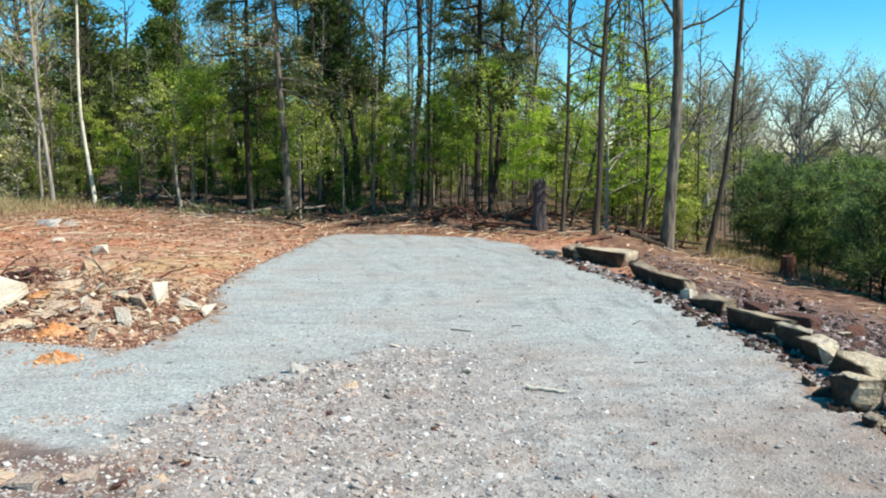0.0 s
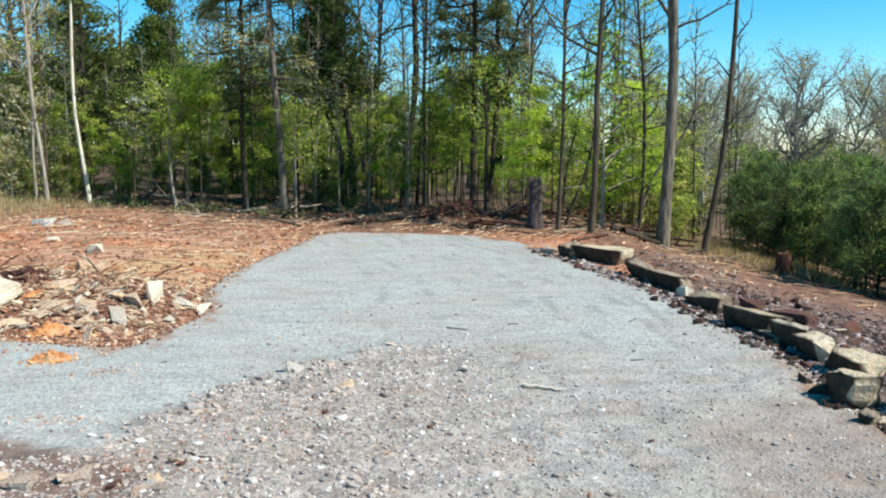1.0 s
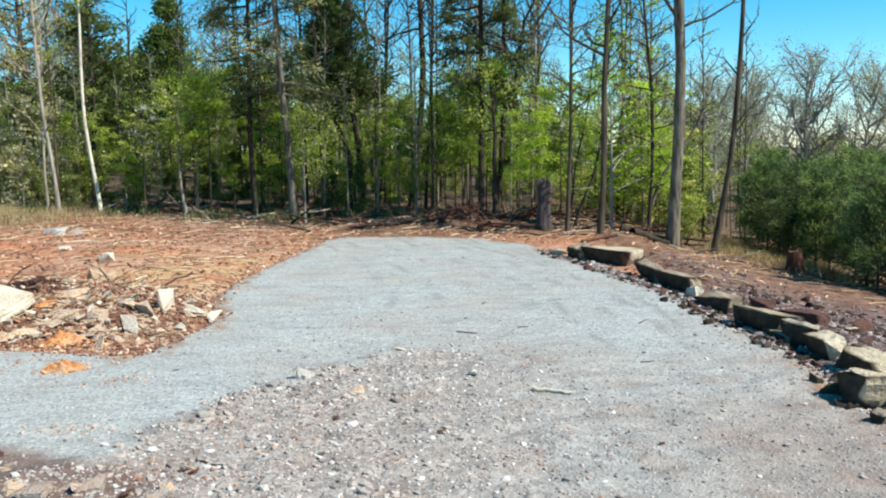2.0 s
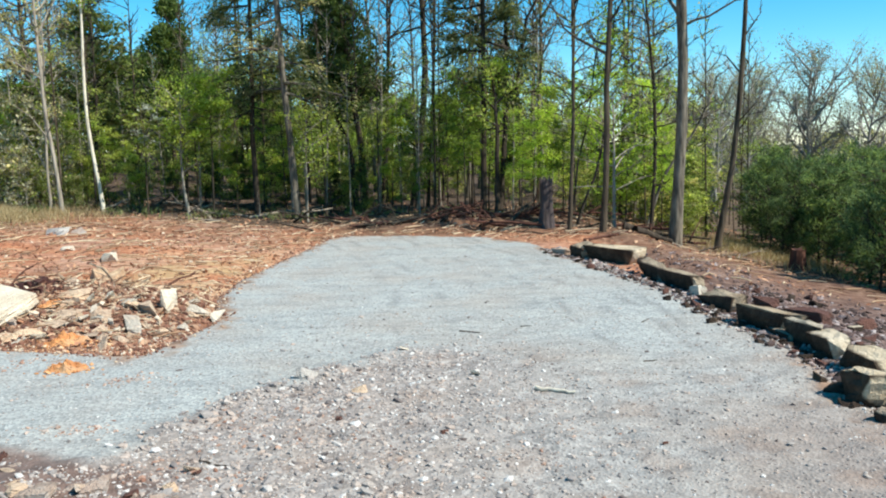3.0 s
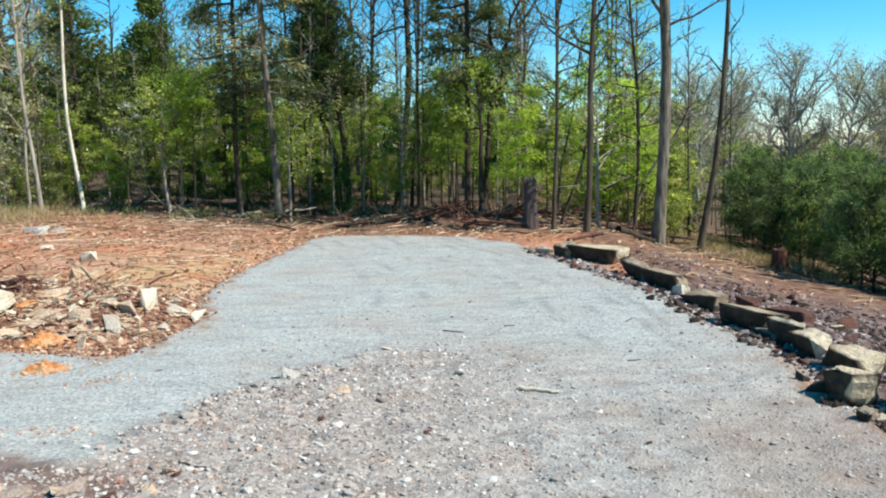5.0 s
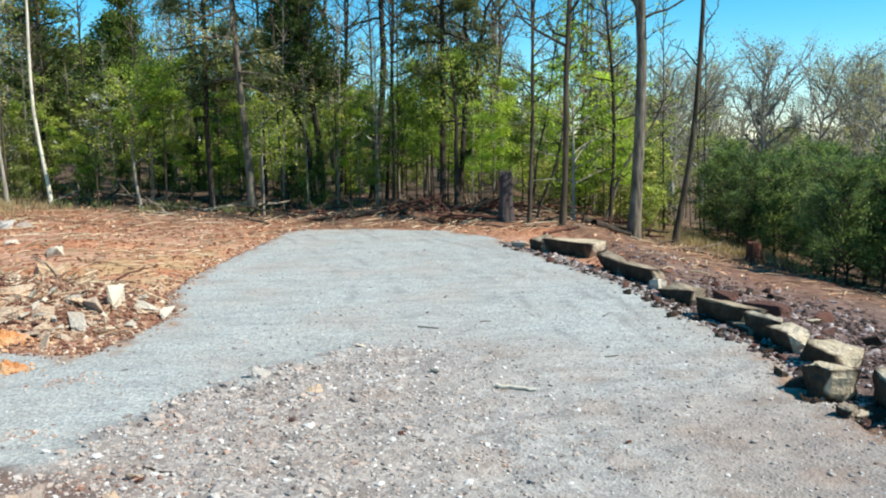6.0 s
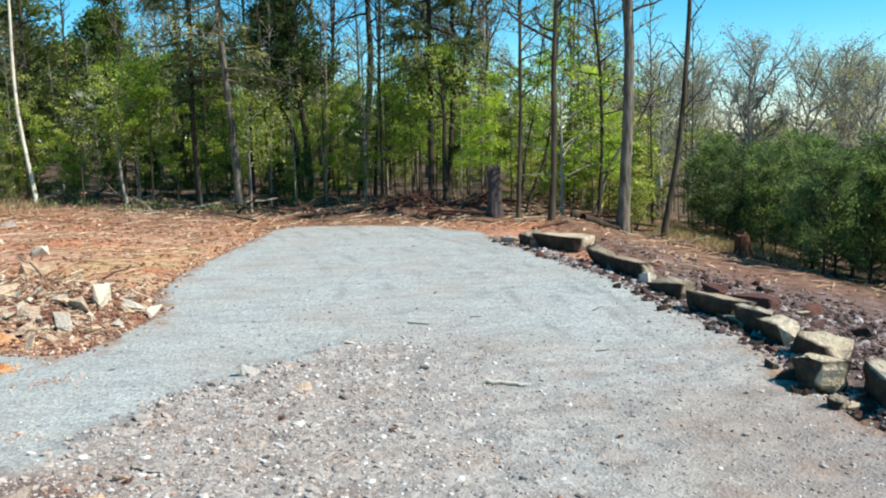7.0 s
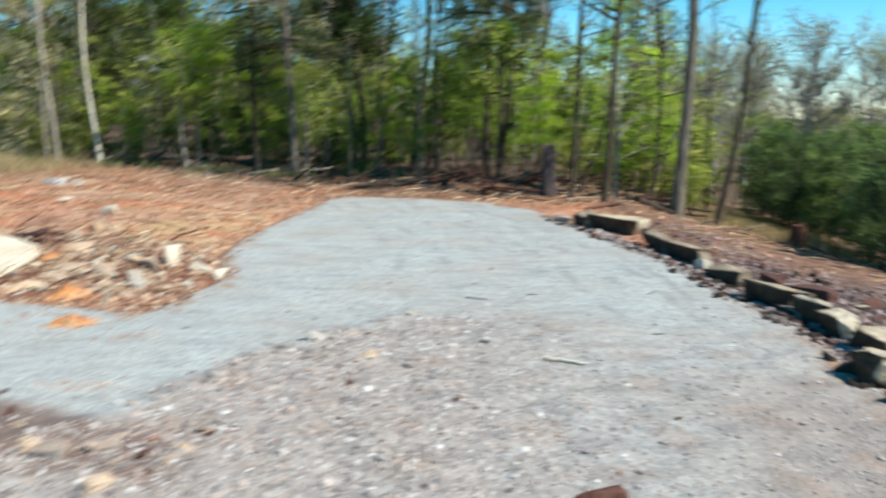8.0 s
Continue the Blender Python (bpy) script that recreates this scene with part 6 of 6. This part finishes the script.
for src, x, y, s, turn in (
    # dogwoods in blossom
    (dogwood, -7.1, 19.2, 0.85, 300), (dogwood, 2.67, 17.4, 0.72, 100), (dogwood, -6.6, 20.2, 0.8, 30),
    # lime-leaved saplings catching the sun
    (saplings[2], -5.55, 19.2, 0.84, 40), (saplings[2], -6.1, 19.9, 0.80, 140), (saplings[2], -1.28, 21.6, 0.74, 0), (saplings[2], 0.35, 18.0, 0.68, 120), (saplings[0], 0.6, 19.6, 0.8, 200), (saplings[0], 1.85, 18.0, 0.62, 70),
    (saplings[0], 1.5, 17.2, 0.5, 10), (saplings[0], 2.6, 18.8, 0.75, 250), (saplings[0], 3.75, 17.5, 0.62, 20), (saplings[0], 4.35, 18.2, 0.85, 160), (saplings[0], 3.3, 18.4, 0.85, 310),
    (saplings[0], 4.5, 17.4, 0.6, 90), (saplings[0], -4.95, 21.8, 0.75, 15),
    # greener understory
    (saplings[1], -8.6, 20.6, 0.62, 0), (saplings[1], -9.6, 20.4, 0.7, 140), (saplings[0], -11.2, 21.6, 0.85, 60), (saplings[0], -10.9, 20.2, 0.6, 200), (saplings[1], -7.6, 20.0, 0.55, 220), (saplings[1], -4.2, 21.0, 0.75, 45),
    (saplings[1], -5.3, 20.4, 0.7, 190), (saplings[1], -3.0, 20.6, 0.62, 80), (saplings[1], -1.6, 21.0, 0.78, 230), (saplings[0], -0.3, 20.6, 0.72, 10), (saplings[0], 0.2, 21.8, 0.95, 300),
    (saplings[1], 1.0, 21.2, 0.9, 130), (saplings[0], 2.2, 20.2, 0.8, 75), (saplings[1], -0.9, 19.4, 0.5, 260), (saplings[1], -10.6, 23.6, 1.1, 30),
    (thickets[2], -10.0, 19.3, 0.32, 40), (thickets[2], -10.5, 19.7, 0.38, 120), (thickets[2], -9.75, 20.1, 0.36, 300), (thickets[2], -10.9, 19.2, 0.36, 10), (thickets[2], -11.5, 19.8, 0.42, 210),
    (thickets[2], -11.0, 21.2, 0.55, 0), (thickets[2], -10.1, 21.8, 0.5, 90), (thickets[2], -12.2, 22.0, 0.62, 200), (thickets[2], 5.6, 23.0, 0.5, 20), (thickets[2], 6.6, 25.5, 0.6, 130),
    (thickets[1], -14.2, 38.5, 1.05, 0), (thickets[0], -13.6, 40.0, 1.1, 70), (thickets[1], -10.0, 39.5, 1.0, 120), (thickets[0], -12.2, 41.0, 1.0, 190), (thickets[1], -15.8, 41.0, 1.1, 250),
    (budding[0], -2.7, 30.0, 0.8, 60), (budding[1], -1.3, 33.0, 0.85, 140),
    (shrubs[0], -10.6, 20.6, 0.5, 60), (shrubs[0], -11.3, 20.9, 0.55, 170), (shrubs[0], -9.4, 21.2, 0.5, 260), (saplings[1], -11.9, 21.8, 0.8, 20), (shrubs[0], -8.0, 20.9, 0.42, 10), (saplings[1], -6.9, 21.6, 0.75, 110),
    (shrubs[1], -3.05, 21.2, 0.5, 0), (shrubs[1], -2.2, 20.4, 0.45, 90), (shrubs[1], -5.7, 22.0, 0.6, 20), (shrubs[0], -9.9, 19.6, 0.42, 0), (shrubs[0], -8.9, 19.4, 0.32, 100), (shrubs[0], 4.6, 18.8, 0.55, 40),
    (shrubs[0], 5.1, 17.3, 0.4, 200), (shrubs[0], 5.4, 18.6, 0.5, 20), (shrubs[1], 5.6, 20.0, 0.6, 20), (shrubs[0], 4.9, 16.9, 0.3, 77), (shrubs[0], 6.0, 19.2, 0.5, 33), (shrubs[0], 5.0, 20.4, 0.6, 310), (saplings[1], 5.3, 21.6, 0.7, 33), (shrubs[0], 6.4, 22.0, 0.75, 200),
    (saplings[1], 6.3, 24.5, 0.85, 0), (shrubs[1], 6.9, 24.0, 0.8, 0), (shrubs[0], 7.6, 26.5, 1.1, 20),
    # the near evergreen bushes; the first row, partly unseen, is added to shade the bank
    (bushes[0], 6.6, 11.2, 0.55, 10), (bushes[1], 6.9, 12.2, 0.7, 130), (bushes[0], 6.75, 13.1, 0.6, 80), (bushes[1], 7.0, 10.4, 0.65, 250), (bushes[0], 7.6, 11.6, 0.75, 300),
    (bushes[1], 6.35, 15.6, 0.45, 0), (bushes[0], 6.9, 15.3, 0.55, 120), (bushes[1], 7.1, 14.2, 0.5, 200), (bushes[0], 7.5, 14.6, 0.6, 60), (bushes[1], 6.5, 16.6, 0.6, 30), (bushes[0], 7.4, 15.8, 0.65, 270),
    (bushes[0], 7.0, 18.4, 0.66, 0), (bushes[1], 7.8, 18.9, 0.78, 90), (bushes[0], 8.7, 19.4, 0.70, 200), (bushes[1], 7.2, 16.9, 0.75, 300), (bushes[1], 8.1, 17.2, 0.7, 10),
    (bushes[0], 9.0, 17.8, 0.78, 45), (bushes[0], 8.3, 21.5, 0.8, 70), (bushes[1], 9.8, 21.8, 0.88, 170), (bushes[0], 11.2, 22.5, 0.85, 20),
    # taller trees between
    (hardwood, -12.4, 29.0, 0.75, 130), (cedar, -0.2, 25.5, 0.62, 20), (budding[0], -11.4, 22.8, 0.75, 10),
    (budding[1], -12.6, 23.0, 0.8, 120), (cedar, -12.6, 29.5, 1.0, 80), (pines[0], -6.4, 25.5, 0.8, 40), (cedar, -5.4, 24.8, 0.72, 150), (pines[0], -4.3, 25.0, 0.75, 200),
    (budding[0], 2.4, 21.5, 0.7, 90), (budding[1], 3.3, 22.5, 0.8, 20), (pines[1], 4.3, 20.8, 0.56, 200), (budding[0], 5.9, 24.0, 0.5, 310), (budding[1], 7.2, 26.0, 0.52, 30),
    (hardwood, -16.0, 28.0, 0.7, 50), (budding[1], -2.0, 26.5, 0.85, 0), (budding[0], 0.6, 27.0, 0.8, 200),
    # the two large oaks beyond the slope
    (bare[0], 15.6, 36.0, 0.92, 110), (bare[1], 17.4, 34.5, 0.85, 250), (bare[1], 12.2, 38.0, 0.85, 120), (bare[0], 10.6, 40.0, 0.8, 200), (bare[0], 20.0, 36.5, 0.9, 300), (bare[1], 14.0, 39.0, 0.9, 30), (bare[0], 22.5, 38.0, 0.9, 170),
):
    put(src, x, y, turn, s)
# more thin stems just inside the wood
plant([thin[1], thin[1], thin[0]], 26, wood_left(19.2, 24, 0.47, 0.1), (0.42, 0.7), 0.4)
hide_source([cedar, *pines, hardwood, *budding, *thin, *saplings, *shrubs, *thickets, dogwood, *bare, *bushes])

# dry grass
n = 15000
k = rng_g.random(n) < 0.3
hx = np.where(k, rng_g.normal(6.2, 0.6, n), rng_g.normal(-10.6, 1.2, n))
hy = np.where(k, rng_g.normal(16.2, 1.1, n), rng_g.normal(17.6, 1.2, n))
hz = land(hx, hy)
ax = np.stack([rng_g.normal(size=n) * 0.3, rng_g.normal(size=n) * 0.3, np.ones(n)], 1)
v, f = leaves(rng_g, np.stack([hx, hy, hz + 0.07], 1), 0.22, 0.011, ax, 0.0)
tagged(link_mesh("dry_grass", v, f, M_STRAW), "tan dry grass tufts at the clearing's edge", "grass", kind="stuff")

# low green plants along the shaded edge
n = 1500
k = rng_g.integers(0, 40, n)
cxs, cys = rng_g.uniform(-10.5, 3.5, 40), rng_g.uniform(18.0, 20.5, 40)
hx, hy = cxs[k] + rng_g.normal(0, 0.16, n), cys[k] + rng_g.normal(0, 0.16, n)
ax = np.stack([rng_g.normal(size=n) * 0.5, rng_g.normal(size=n) * 0.5, np.ones(n)], 1)
v, f = leaves(rng_g, np.stack([hx, hy, land(hx, hy) + rng_g.uniform(0.05, 0.2, n)], 1), 0.12, 0.025, ax, 0.1)
tagged(link_mesh("green_grass", v, f, M_PINE), "green grass tufts and low weeds under the trees", "grass", kind="stuff")
